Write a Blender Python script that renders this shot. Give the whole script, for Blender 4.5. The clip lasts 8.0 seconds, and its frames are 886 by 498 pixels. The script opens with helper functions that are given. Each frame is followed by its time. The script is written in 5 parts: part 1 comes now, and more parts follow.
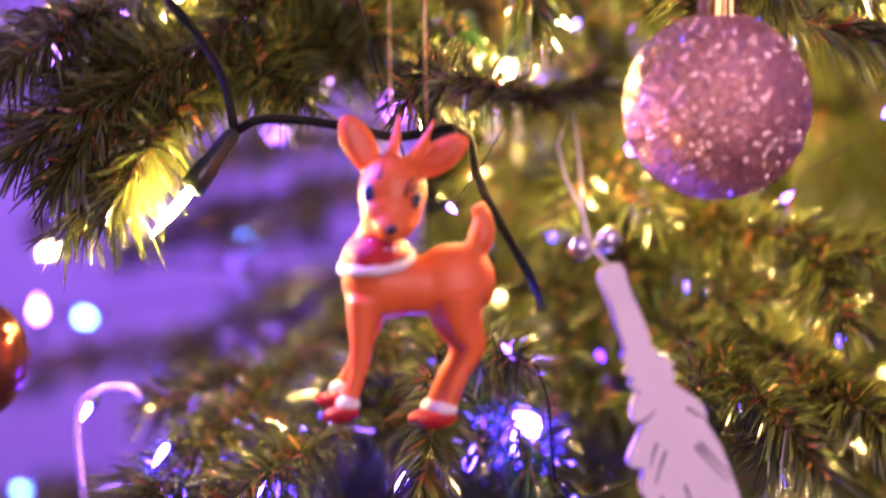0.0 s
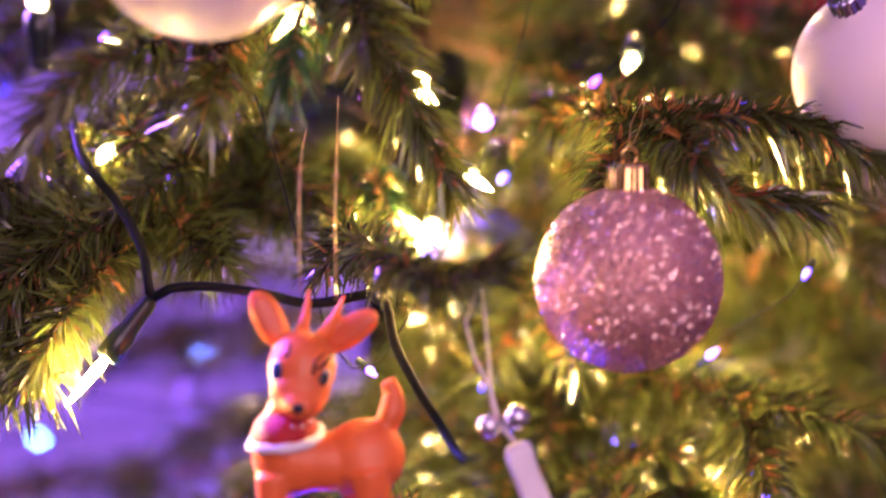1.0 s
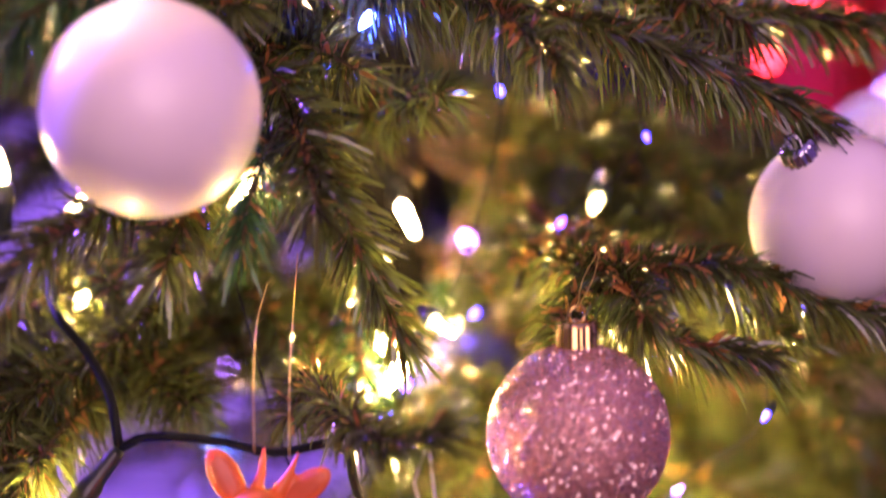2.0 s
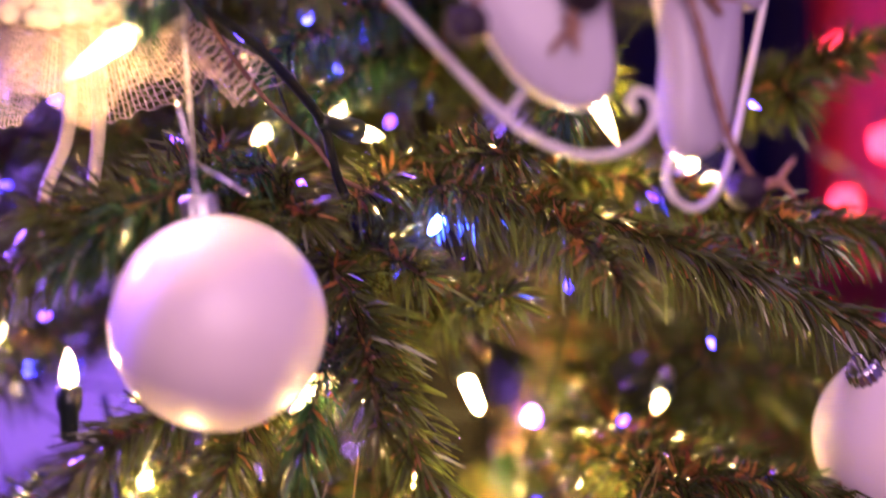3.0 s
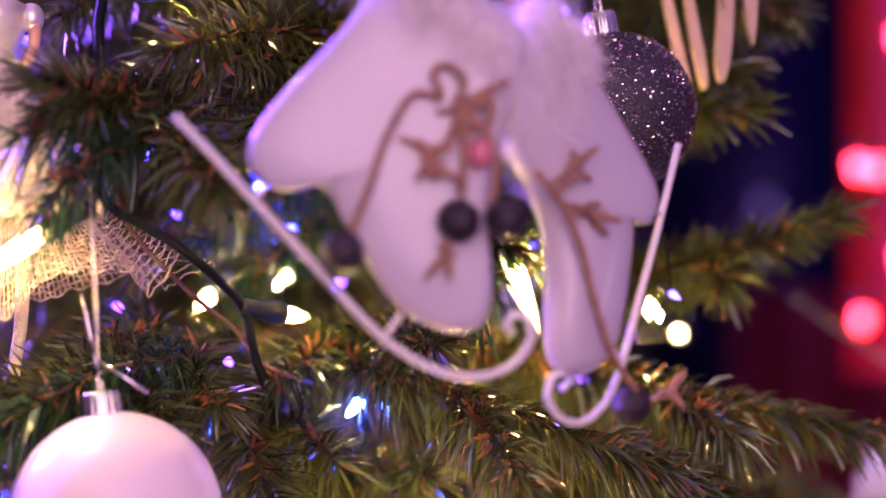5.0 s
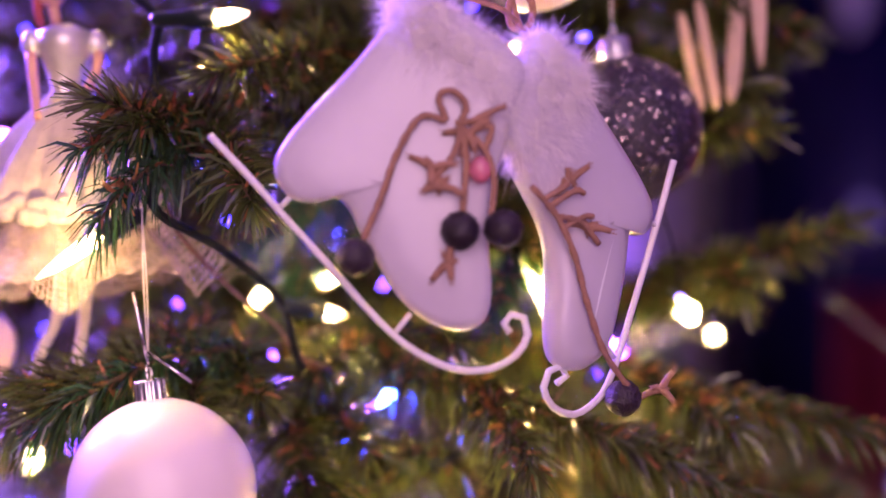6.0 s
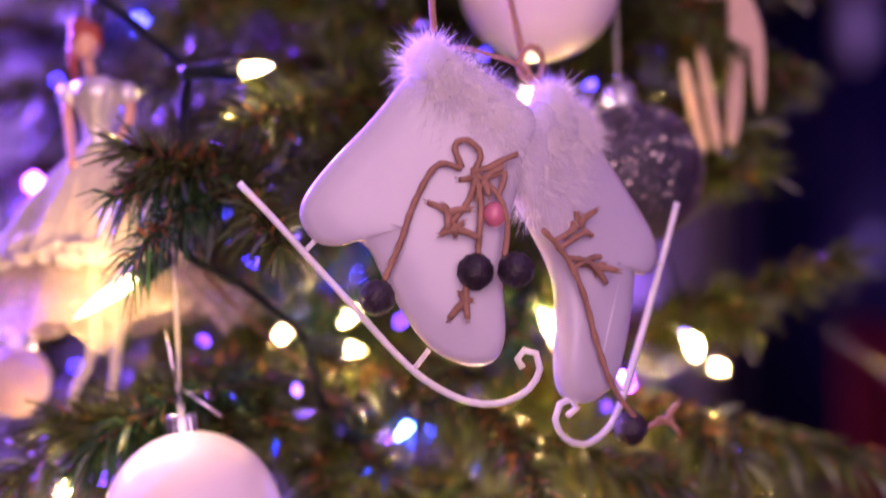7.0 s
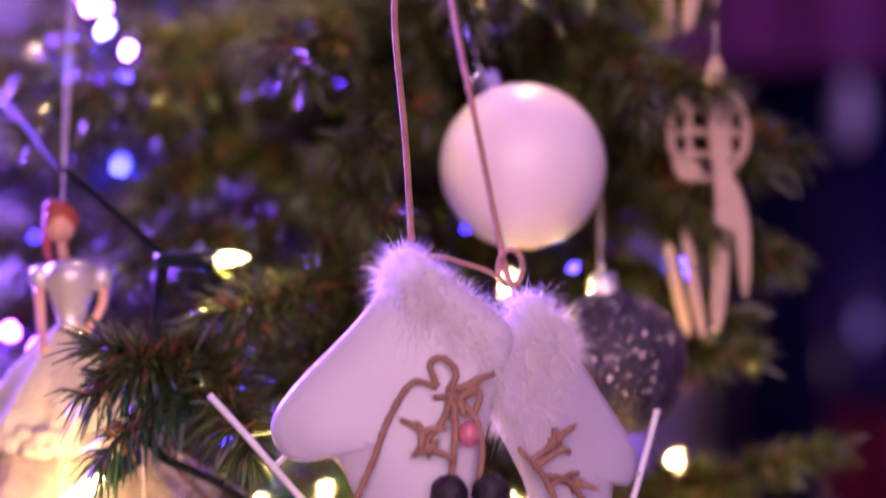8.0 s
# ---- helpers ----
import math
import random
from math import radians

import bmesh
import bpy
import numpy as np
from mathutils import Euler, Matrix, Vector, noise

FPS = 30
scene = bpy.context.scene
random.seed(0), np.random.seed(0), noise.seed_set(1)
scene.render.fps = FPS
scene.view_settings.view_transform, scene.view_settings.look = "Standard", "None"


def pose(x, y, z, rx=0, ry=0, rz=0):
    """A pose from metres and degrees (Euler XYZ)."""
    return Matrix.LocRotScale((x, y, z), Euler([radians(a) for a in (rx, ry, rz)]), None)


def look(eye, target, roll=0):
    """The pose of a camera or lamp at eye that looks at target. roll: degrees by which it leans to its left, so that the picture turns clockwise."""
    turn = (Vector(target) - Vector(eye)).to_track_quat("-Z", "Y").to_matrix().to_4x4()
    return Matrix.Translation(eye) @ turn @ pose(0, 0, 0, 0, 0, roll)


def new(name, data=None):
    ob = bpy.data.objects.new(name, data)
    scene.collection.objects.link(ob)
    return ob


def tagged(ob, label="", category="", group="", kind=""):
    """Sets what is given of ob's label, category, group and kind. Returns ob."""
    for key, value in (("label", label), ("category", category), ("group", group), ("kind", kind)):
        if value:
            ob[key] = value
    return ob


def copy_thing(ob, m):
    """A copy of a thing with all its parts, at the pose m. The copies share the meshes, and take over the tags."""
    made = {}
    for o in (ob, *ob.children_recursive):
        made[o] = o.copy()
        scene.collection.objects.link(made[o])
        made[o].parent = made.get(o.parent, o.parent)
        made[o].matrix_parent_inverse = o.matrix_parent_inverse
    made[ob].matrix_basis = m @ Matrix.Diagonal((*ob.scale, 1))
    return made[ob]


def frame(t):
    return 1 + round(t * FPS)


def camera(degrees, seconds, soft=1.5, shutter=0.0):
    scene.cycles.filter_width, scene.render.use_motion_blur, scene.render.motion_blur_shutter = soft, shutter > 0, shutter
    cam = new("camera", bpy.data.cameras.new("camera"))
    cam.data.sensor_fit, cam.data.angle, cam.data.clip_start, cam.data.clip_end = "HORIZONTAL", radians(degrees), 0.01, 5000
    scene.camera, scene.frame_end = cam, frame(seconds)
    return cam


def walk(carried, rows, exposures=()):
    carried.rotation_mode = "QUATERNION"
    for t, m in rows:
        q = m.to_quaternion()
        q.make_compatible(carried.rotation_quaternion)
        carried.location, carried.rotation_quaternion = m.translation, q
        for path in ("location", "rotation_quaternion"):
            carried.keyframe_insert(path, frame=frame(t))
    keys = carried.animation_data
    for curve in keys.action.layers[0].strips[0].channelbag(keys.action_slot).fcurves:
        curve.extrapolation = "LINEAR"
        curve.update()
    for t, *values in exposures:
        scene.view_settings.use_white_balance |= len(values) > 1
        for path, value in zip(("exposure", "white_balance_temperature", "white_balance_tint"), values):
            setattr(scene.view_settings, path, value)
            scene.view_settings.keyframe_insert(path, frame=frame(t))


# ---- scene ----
cam = camera(29.26, 8.0, soft=1.5, shutter=0.5)
PATH = [
    (0.0, (-0.0016, -0.3740, 1.3175), (0.0495, 0.2217, 1.2676), -2.70),
    (0.5, (0.0004, -0.3720, 1.3284), (0.0615, 0.2241, 1.2972), -3.08),
    (1.0, (0.0251, -0.3750, 1.3473), (0.0779, 0.2221, 1.3207), -2.68),
    (1.2, (0.0336, -0.3780, 1.3526), (0.0821, 0.2196, 1.3288), -2.29),
    (2.3, (0.0675, -0.3910, 1.3958), (0.0902, 0.2085, 1.3896), -2.80),
    (2.5, (0.0713, -0.3910, 1.4045), (0.0869, 0.2088, 1.4044), -2.00),
    (3.0, (0.0647, -0.3940, 1.4212), (0.0689, 0.2058, 1.4380), -0.90),
    (3.5, (0.0605, -0.3970, 1.4416), (0.0517, 0.2026, 1.4617), -0.10),
    (4.0, (0.0654, -0.3950, 1.4522), (0.0582, 0.2043, 1.4800), 0.30),
    (4.5, (0.0964, -0.3950, 1.4625), (0.0782, 0.2039, 1.4949), 0.30),
    (4.7, (0.1058, -0.3990, 1.4657), (0.0860, 0.1998, 1.4976), 0.40),
    (5.8, (0.1510, -0.4380, 1.4668), (0.0879, 0.1578, 1.4988), 1.52),
    (6.0, (0.1540, -0.4540, 1.4665), (0.0859, 0.1413, 1.4972), 1.43),
    (6.5, (0.1556, -0.4770, 1.4624), (0.0857, 0.1178, 1.4992), 1.43),
    (7.0, (0.1551, -0.4840, 1.4675), (0.0837, 0.1103, 1.5093), 1.13),
    (7.5, (0.1561, -0.4840, 1.4905), (0.0884, 0.1098, 1.5434), 1.02),
    (8.0, (0.1586, -0.4770, 1.5193), (0.0888, 0.1160, 1.5781), 2.12),
]
walk(cam, [(t, look(e, a, r)) for t, e, a, r in PATH])
cam.data.dof.use_dof = True
cam.data.dof.focus_distance = 0.523
cam.data.dof.aperture_fstop = 3.8

# ---- light ----
world = bpy.data.worlds.new("room_air")
world.use_nodes = True
world.node_tree.nodes["Background"].inputs[0].default_value = (0.30, 0.16, 0.6, 1)
world.node_tree.nodes["Background"].inputs[1].default_value = 0.05
scene.world = world


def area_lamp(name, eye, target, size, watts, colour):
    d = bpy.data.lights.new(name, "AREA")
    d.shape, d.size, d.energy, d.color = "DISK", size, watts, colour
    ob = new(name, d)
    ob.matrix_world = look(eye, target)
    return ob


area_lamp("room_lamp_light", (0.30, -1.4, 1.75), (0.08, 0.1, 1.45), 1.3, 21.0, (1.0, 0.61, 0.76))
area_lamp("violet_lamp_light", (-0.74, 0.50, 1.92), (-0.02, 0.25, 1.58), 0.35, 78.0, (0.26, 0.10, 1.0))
# two added fills without a seen source: the alcove wall, then the valance
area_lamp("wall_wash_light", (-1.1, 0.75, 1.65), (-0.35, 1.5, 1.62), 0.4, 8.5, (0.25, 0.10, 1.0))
area_lamp("back_fill_light", (1.5, 1.7, 2.2), (0.5, 2.86, 2.15), 0.4, 6, (0.40, 0.22, 1.0))


# ---- materials ----
def material(name, colour, rough=0.5, metal=0.0, vary=0.15, scale=200.0, bump=0.0, bump_scale=600.0, random_tint=0.0, translucent=0.0, **more):
    m = bpy.data.materials.new(name)
    m.use_nodes = True
    nt = m.node_tree
    b = nt.nodes["Principled BSDF"]
    b.inputs["Roughness"].default_value, b.inputs["Metallic"].default_value = rough, metal
    for key, value in more.items():
        b.inputs[key.replace("_", " ")].default_value = value
    co = nt.nodes.new("ShaderNodeTexCoord")
    n1, n2 = nt.nodes.new("ShaderNodeTexNoise"), nt.nodes.new("ShaderNodeTexNoise")
    n1.inputs["Scale"].default_value, n2.inputs["Scale"].default_value = scale, scale * 0.13
    n1.inputs["Detail"].default_value = 4
    add = nt.nodes.new("ShaderNodeMath")
    add.operation = "ADD"
    ramp = nt.nodes.new("ShaderNodeMapRange")
    ramp.inputs["From Min"].default_value, ramp.inputs["From Max"].default_value = 0.6, 1.4
    ramp.inputs["To Min"].default_value, ramp.inputs["To Max"].default_value = 1 - vary, 1 + vary
    mul = nt.nodes.new("ShaderNodeVectorMath")
    mul.operation = "SCALE"
    mul.inputs[0].default_value = colour
    for n in (n1, n2):
        nt.links.new(co.outputs["Object"], n.inputs["Vector"])
    nt.links.new(n1.outputs["Fac"], add.inputs[0])
    nt.links.new(n2.outputs["Fac"], add.inputs[1])
    nt.links.new(add.outputs[0], ramp.inputs["Value"])
    nt.links.new(ramp.outputs[0], mul.inputs["Scale"])
    out = mul.outputs[0]
    if random_tint:
        geo = nt.nodes.new("ShaderNodeNewGeometry")
        hsv = nt.nodes.new("ShaderNodeHueSaturation")
        r1, r2 = nt.nodes.new("ShaderNodeMapRange"), nt.nodes.new("ShaderNodeMapRange")
        r1.inputs["To Min"].default_value, r1.inputs["To Max"].default_value = 0.5 - 0.035 * random_tint, 0.5 + 0.025 * random_tint
        r2.inputs["To Min"].default_value, r2.inputs["To Max"].default_value = 1 - 0.55 * random_tint, 1 + 0.6 * random_tint
        nt.links.new(geo.outputs["Random Per Island"], r1.inputs["Value"])
        nt.links.new(geo.outputs["Random Per Island"], r2.inputs["Value"])
        nt.links.new(r1.outputs[0], hsv.inputs["Hue"])
        nt.links.new(r2.outputs[0], hsv.inputs["Value"])
        nt.links.new(out, hsv.inputs["Color"])
        out = hsv.outputs[0]
    nt.links.new(out, b.inputs["Base Color"])
    if translucent:
        thin, both = nt.nodes.new("ShaderNodeBsdfTranslucent"), nt.nodes.new("ShaderNodeMixShader")
        both.inputs[0].default_value = translucent
        nt.links.new(out, thin.inputs["Color"])
        nt.links.new(b.outputs[0], both.inputs[1])
        nt.links.new(thin.outputs[0], both.inputs[2])
        nt.links.new(both.outputs[0], nt.nodes["Material Output"].inputs["Surface"])
    if bump:
        n3, bp = nt.nodes.new("ShaderNodeTexNoise"), nt.nodes.new("ShaderNodeBump")
        n3.inputs["Scale"].default_value, n3.inputs["Detail"].default_value = bump_scale, 3
        bp.inputs["Strength"].default_value, bp.inputs["Distance"].default_value = bump, 0.001
        nt.links.new(co.outputs["Object"], n3.inputs["Vector"])
        nt.links.new(n3.outputs["Fac"], bp.inputs["Height"])
        nt.links.new(bp.outputs[0], b.inputs["Normal"])
    return m


def glitter(name, colour, dark, cells, tilt, rough=0.22, metal=0.4):
    """Flakes: every cell of a fine cell pattern is a small mirror with its own tilt."""
    m = material(name, colour, rough, metal)
    nt = m.node_tree
    b = nt.nodes["Principled BSDF"]
    co, geo = nt.nodes.new("ShaderNodeTexCoord"), nt.nodes.new("ShaderNodeNewGeometry")
    vo = nt.nodes.new("ShaderNodeTexVoronoi")
    vo.inputs["Scale"].default_value = cells
    sub, sc, ad, no = (nt.nodes.new("ShaderNodeVectorMath") for _ in range(4))
    sub.operation, sc.operation, ad.operation, no.operation = "SUBTRACT", "SCALE", "ADD", "NORMALIZE"
    sub.inputs[1].default_value = (0.5, 0.5, 0.5)
    sc.inputs["Scale"].default_value = tilt
    mix = nt.nodes.new("ShaderNodeMix")
    mix.data_type = "RGBA"
    mix.inputs[6].default_value, mix.inputs[7].default_value = (*dark, 1), (*colour, 1)
    nt.links.new(co.outputs["Object"], vo.inputs["Vector"])
    nt.links.new(vo.outputs["Color"], sub.inputs[0])
    nt.links.new(sub.outputs[0], sc.inputs[0])
    nt.links.new(sc.outputs[0], ad.inputs[0])
    nt.links.new(geo.outputs["Normal"], ad.inputs[1])
    nt.links.new(ad.outputs[0], no.inputs[0])
    nt.links.new(no.outputs[0], b.inputs["Normal"])
    sep = nt.nodes.new("ShaderNodeSeparateColor")
    nt.links.new(vo.outputs["Color"], sep.inputs[0])
    nt.links.new(sep.outputs[0], mix.inputs[0])
    nt.links.new(mix.outputs[2], b.inputs["Base Color"])
    return m


def glow(name, colour, strength):
    m = bpy.data.materials.new(name)
    m.use_nodes = True
    b = m.node_tree.nodes["Principled BSDF"]
    b.inputs["Base Color"].default_value = (0.9, 0.9, 0.9, 1)
    b.inputs["Roughness"].default_value = 0.2
    b.inputs["Emission Color"].default_value = (*colour, 1)
    b.inputs["Emission Strength"].default_value = strength
    return m


needle_green = material("pvc_needle_green", (0.069, 0.083, 0.023), 0.16, 0, 0.25, 90, random_tint=1.0, translucent=0.22, Specular_IOR_Level=0.8)
needle_fine = material("pvc_needle_dark_green", (0.030, 0.070, 0.026), 0.2, 0, 0.25, 90, random_tint=0.8, translucent=0.22, Specular_IOR_Level=0.7)
needle_brown = material("pvc_needle_brown", (0.30, 0.11, 0.028), 0.38, 0, 0.3, 150, random_tint=0.8)
stem_brown = material("wrapped_wire_brown", (0.075, 0.04, 0.015), 0.7, 0, 0.3, 300, 0.5)
# near black, with the shade of the unlit crown put into the colour
trunk_dark = material("trunk_dark", (0.005, 0.005, 0.004), 0.95, 0, 0.3, 60, Specular_IOR_Level=0.05)
cable_black = material("cable_dark_green", (0.004, 0.006, 0.006), 0.6, 0, 0.2, 150, Specular_IOR_Level=0.15)
cable_copper = material("clear_copper_cable", (0.16, 0.09, 0.07), 0.25, 0.2, 0.2, 200)
socket_black = material("socket_dark_green", (0.010, 0.018, 0.014), 0.28, 0, 0.2, 150)
pearl_white = material("pearl_white", (0.90, 0.77, 0.76), 0.45, 0.0, 0.03, 60, 0.03, 900, Coat_Weight=0.35, Coat_Roughness=0.06)
silver = material("silver_cap", (0.75, 0.74, 0.76), 0.16, 1.0, 0.06, 300)
gold = material("gold_cap", (0.80, 0.56, 0.20), 0.18, 1.0, 0.06, 300)
rose_glitter = glitter("rose_glitter", (0.95, 0.52, 0.42), (0.40, 0.16, 0.17), 2600, 0.9, 0.36, 0.55)
dark_glitter = glitter("grey_glitter", (0.075, 0.062, 0.08), (0.014, 0.012, 0.018), 2600, 0.9, 0.36, 0.35)
rose_flake = material("rose_flake", (0.98, 0.80, 0.72), 0.14, 1.0, 0.1, 300)
grey_flake = material("grey_flake", (0.85, 0.76, 0.70), 0.20, 1.0, 0.1, 300)
copper_gloss = material("copper_gloss", (0.30, 0.10, 0.06), 0.12, 0.8, 0.1, 60)
lilac_gloss = material("lilac_gloss", (0.45, 0.32, 0.62), 0.18, 0.3, 0.1, 60)
blue_gloss = material("blue_gloss", (0.10, 0.10, 0.45), 0.2, 0.3, 0.1, 60)
lilac_satin = material("lilac_satin", (0.42, 0.36, 0.62), 0.5, 0, 0.08, 60)
pink_matt = material("pink_matt", (0.52, 0.36, 0.37), 0.4, 0, 0.06, 60)
deer_orange = material("deer_orange_plastic", (0.74, 0.155, 0.035), 0.42, 0, 0.14, 130, 0.05, 500, Subsurface_Weight=0.12, Subsurface_Radius=(0.006, 0.002, 0.001), Subsurface_Scale=0.5)
deer_inner = material("deer_ear_inside", (0.66, 0.13, 0.05), 0.4, 0, 0.12, 200)
deer_red = material("red_glitter_paint", (0.40, 0.006, 0.010), 0.36, 0.1, 0.35, 900, 0.6, 1500)
deer_white = material("white_flock", (0.82, 0.78, 0.78), 0.8, 0, 0.08, 500, 0.6, 1200)
deer_dark = material("dark_paint", (0.012, 0.008, 0.010), 0.25, 0, 0.1, 200)
deer_eye = material("blue_eye_paint", (0.02, 0.025, 0.14), 0.15, 0, 0.1, 200)
white_wood = material("white_painted_wood", (0.76, 0.72, 0.74), 0.45, 0, 0.07, 120, 0.15, 700)
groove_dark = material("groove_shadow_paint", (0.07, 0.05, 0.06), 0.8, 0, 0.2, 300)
white_enamel = material("white_enamel", (0.58, 0.52, 0.61), 0.28, 0, 0.05, 80, 0.05, 300)
white_gloss = material("white_gloss_enamel", (0.86, 0.84, 0.88), 0.12, 0, 0.03, 80)
pink_bead = material("pink_bead", (0.85, 0.30, 0.42), 0.08, 0, 0.1, 300, Transmission_Weight=0.5)
white_metal = material("white_wire", (0.78, 0.74, 0.76), 0.4, 0, 0.08, 200)
fur_white = material("white_fur", (0.93, 0.89, 0.89), 0.8, 0, 0.04, 300, translucent=0.5)
twine_brown = material("jute_twine", (0.36, 0.19, 0.13), 0.85, 0, 0.3, 700, 0.6, 1500)
berry_dark = material("dark_berry", (0.022, 0.012, 0.022), 0.4, 0, 0.4, 400, 0.8, 900)
thread_white = material("nylon_thread", (0.62, 0.56, 0.55), 0.3, 0, 0.1, 300)
thread_gold = material("gold_thread", (0.55, 0.36, 0.10), 0.35, 0.6, 0.2, 900)
pale_wood = material("pale_wood", (0.56, 0.40, 0.28), 0.6, 0, 0.2, 160, 0.2, 500)
doll_skin = material("doll_skin", (0.62, 0.34, 0.22), 0.4, 0, 0.08, 200)
doll_hair = material("doll_red_hair", (0.36, 0.07, 0.03), 0.5, 0, 0.3, 500)
doll_dress = material("cream_lace", (0.54, 0.47, 0.41), 0.7, 0, 0.25, 260, 1.0, 1100)
doll_net = material("gold_net_tulle", (0.80, 0.64, 0.50), 0.24, 0.6, 0.35, 900, 0.8, 1800)
doll_bodice = material("silver_bodice", (0.62, 0.58, 0.56), 0.3, 0.5, 0.15, 300)
wall_paint = material("wall_paint", (0.52, 0.48, 0.50), 0.8, 0, 0.08, 3)
floor_wood = material("floor_wood", (0.16, 0.09, 0.05), 0.5, 0, 0.2, 6)
ceiling_paint = material("ceiling_paint", (0.72, 0.70, 0.68), 0.9, 0, 0.04, 3)
red_cloth = material("red_cloth", (0.50, 0.012, 0.014), 0.7, 0, 0.25, 25)
maroon_cloth = material("maroon_cloth", (0.52, 0.12, 0.36), 0.8, 0, 0.25, 20)
crimson_cloth = material("crimson_cloth", (0.34, 0.02, 0.04), 0.8, 0, 0.25, 20)
night_glass = material("night_glass", (0.012, 0.010, 0.05), 0.08, 0, 0.1, 4)
frame_dark = material("dark_window_frame", (0.03, 0.02, 0.03), 0.5, 0, 0.15, 20)
warm_glow = glow("warm_bulb_glow", (1.0, 0.58, 0.21), 330)
blue_glow = glow("blue_bulb_glow", (0.03, 0.03, 1.0), 260)
warm_bright_glow = glow("bright_warm_bulb_glow", (1.0, 0.60, 0.19), 2600)
blue_soft_glow = glow("small_blue_bulb_glow", (0.02, 0.05, 1.0), 340)
violet_glow = glow("violet_bulb_glow", (0.20, 0.035, 1.0), 240)
far_blue_glow = glow("far_blue_bulb_glow", (0.05, 0.14, 1.0), 110)
far_violet_glow = glow("far_violet_bulb_glow", (0.30, 0.10, 1.0), 110)
low_blue_glow = glow("low_blue_bulb_glow", (0.035, 0.014, 1.0), 800)
tiny_blue_glow = glow("tiny_blue_bulb_glow", (0.03, 0.015, 1.0), 26)
tiny_violet_glow = glow("tiny_violet_bulb_glow", (0.12, 0.025, 1.0), 26)
red_glow = glow("red_bulb_glow", (1.0, 0.015, 0.012), 60)


# ---- building tools ----
def mesh_of(name, bm, *mats):
    me = bpy.data.meshes.new(name)
    bm.to_mesh(me)
    bm.free()
    for m in mats:
        me.materials.append(m)
    for p in me.polygons:
        p.use_smooth = True
    return me


def part(name, bm, mat, parent, label=""):
    mats = mat if isinstance(mat, (list, tuple)) else [mat]
    ob = new(name, bm if isinstance(bm, bpy.types.Mesh) else mesh_of(name, bm, *mats))
    ob.parent = parent
    if label:
        tagged(ob, label=label)
    return ob


def thing(name, label, category, m=None, group=""):
    ob = new(name)
    ob.empty_display_size = 0.01
    if m is not None:
        ob.matrix_world = m
    return tagged(ob, label, category, group)


def lathe(bm, profile, n=32, m=Matrix(), flute=0, depth=0.0, mat=0):
    rings = []
    for k, (r, z) in enumerate(profile):
        ring = []
        for i in range(n):
            a = 2 * math.pi * i / n
            q = r * (1 + (depth * math.cos(flute * a) if flute else 0))
            ring.append(bm.verts.new(m @ Vector((q * math.cos(a), q * math.sin(a), z))))
        rings.append(ring)
    for a, b in zip(rings, rings[1:]):
        for i in range(n):
            f = bm.faces.new((a[i], a[(i + 1) % n], b[(i + 1) % n], b[i]))
            f.material_index = mat
    for ring, flip in ((rings[0], True), (rings[-1], False)):
        f = bm.faces.new(ring[::-1] if flip else ring)
        f.material_index = mat
    return bm


def smooth_line(pts, step):
    """A Catmull-Rom line through pts, cut in even steps."""
    p = [Vector(q) for q in pts]
    p = [2 * p[0] - p[1]] + p + [2 * p[-1] - p[-2]]
    out = []
    for i in range(1, len(p) - 2):
        a, b, c, d = p[i - 1:i + 3]
        n = max(1, int((c - b).length / step))
        for k in range(n):
            t = k / n
            out.append(0.5 * (2 * b + (c - a) * t + (2 * a - 5 * b + 4 * c - d) * t * t + (3 * b - a - 3 * c + d) * t ** 3))
    out.append(p[-2])
    return out


def tube(bm, pts, r, n=8, step=0.004, taper=1.0, mat=0, m=Matrix()):
    line = smooth_line(pts, step) if step else [Vector(q) for q in pts]
    up, rings = None, []
    for i, q in enumerate(line):
        t = (line[min(i + 1, len(line) - 1)] - line[max(i - 1, 0)]).normalized()
        if up is None:
            up = t.orthogonal().normalized()
        up = (up - t * up.dot(t)).normalized()
        side = t.cross(up)
        k = i / max(1, len(line) - 1)
        rr = (r(k) if callable(r) else r * (1 + (taper - 1) * k))
        rings.append([bm.verts.new(m @ (q + rr * (math.cos(2 * math.pi * j / n) * up + math.sin(2 * math.pi * j / n) * side))) for j in range(n)])
    for a, b in zip(rings, rings[1:]):
        for j in range(n):
            bm.faces.new((a[j], a[(j + 1) % n], b[(j + 1) % n], b[j])).material_index = mat
    bm.faces.new(rings[0][::-1]).material_index = mat
    bm.faces.new(rings[-1]).material_index = mat
    return bm


def blob(bm, centre, radii, turn=(0, 0, 0), n=20, mat=0):
    m = pose(*centre, *turn) @ Matrix.Diagonal((*radii, 1))
    k = n // 2
    prof = [(max(1e-4, math.sin(math.pi * i / k)), -math.cos(math.pi * i / k)) for i in range(k + 1)]
    return lathe(bm, prof, n, m, mat=mat)


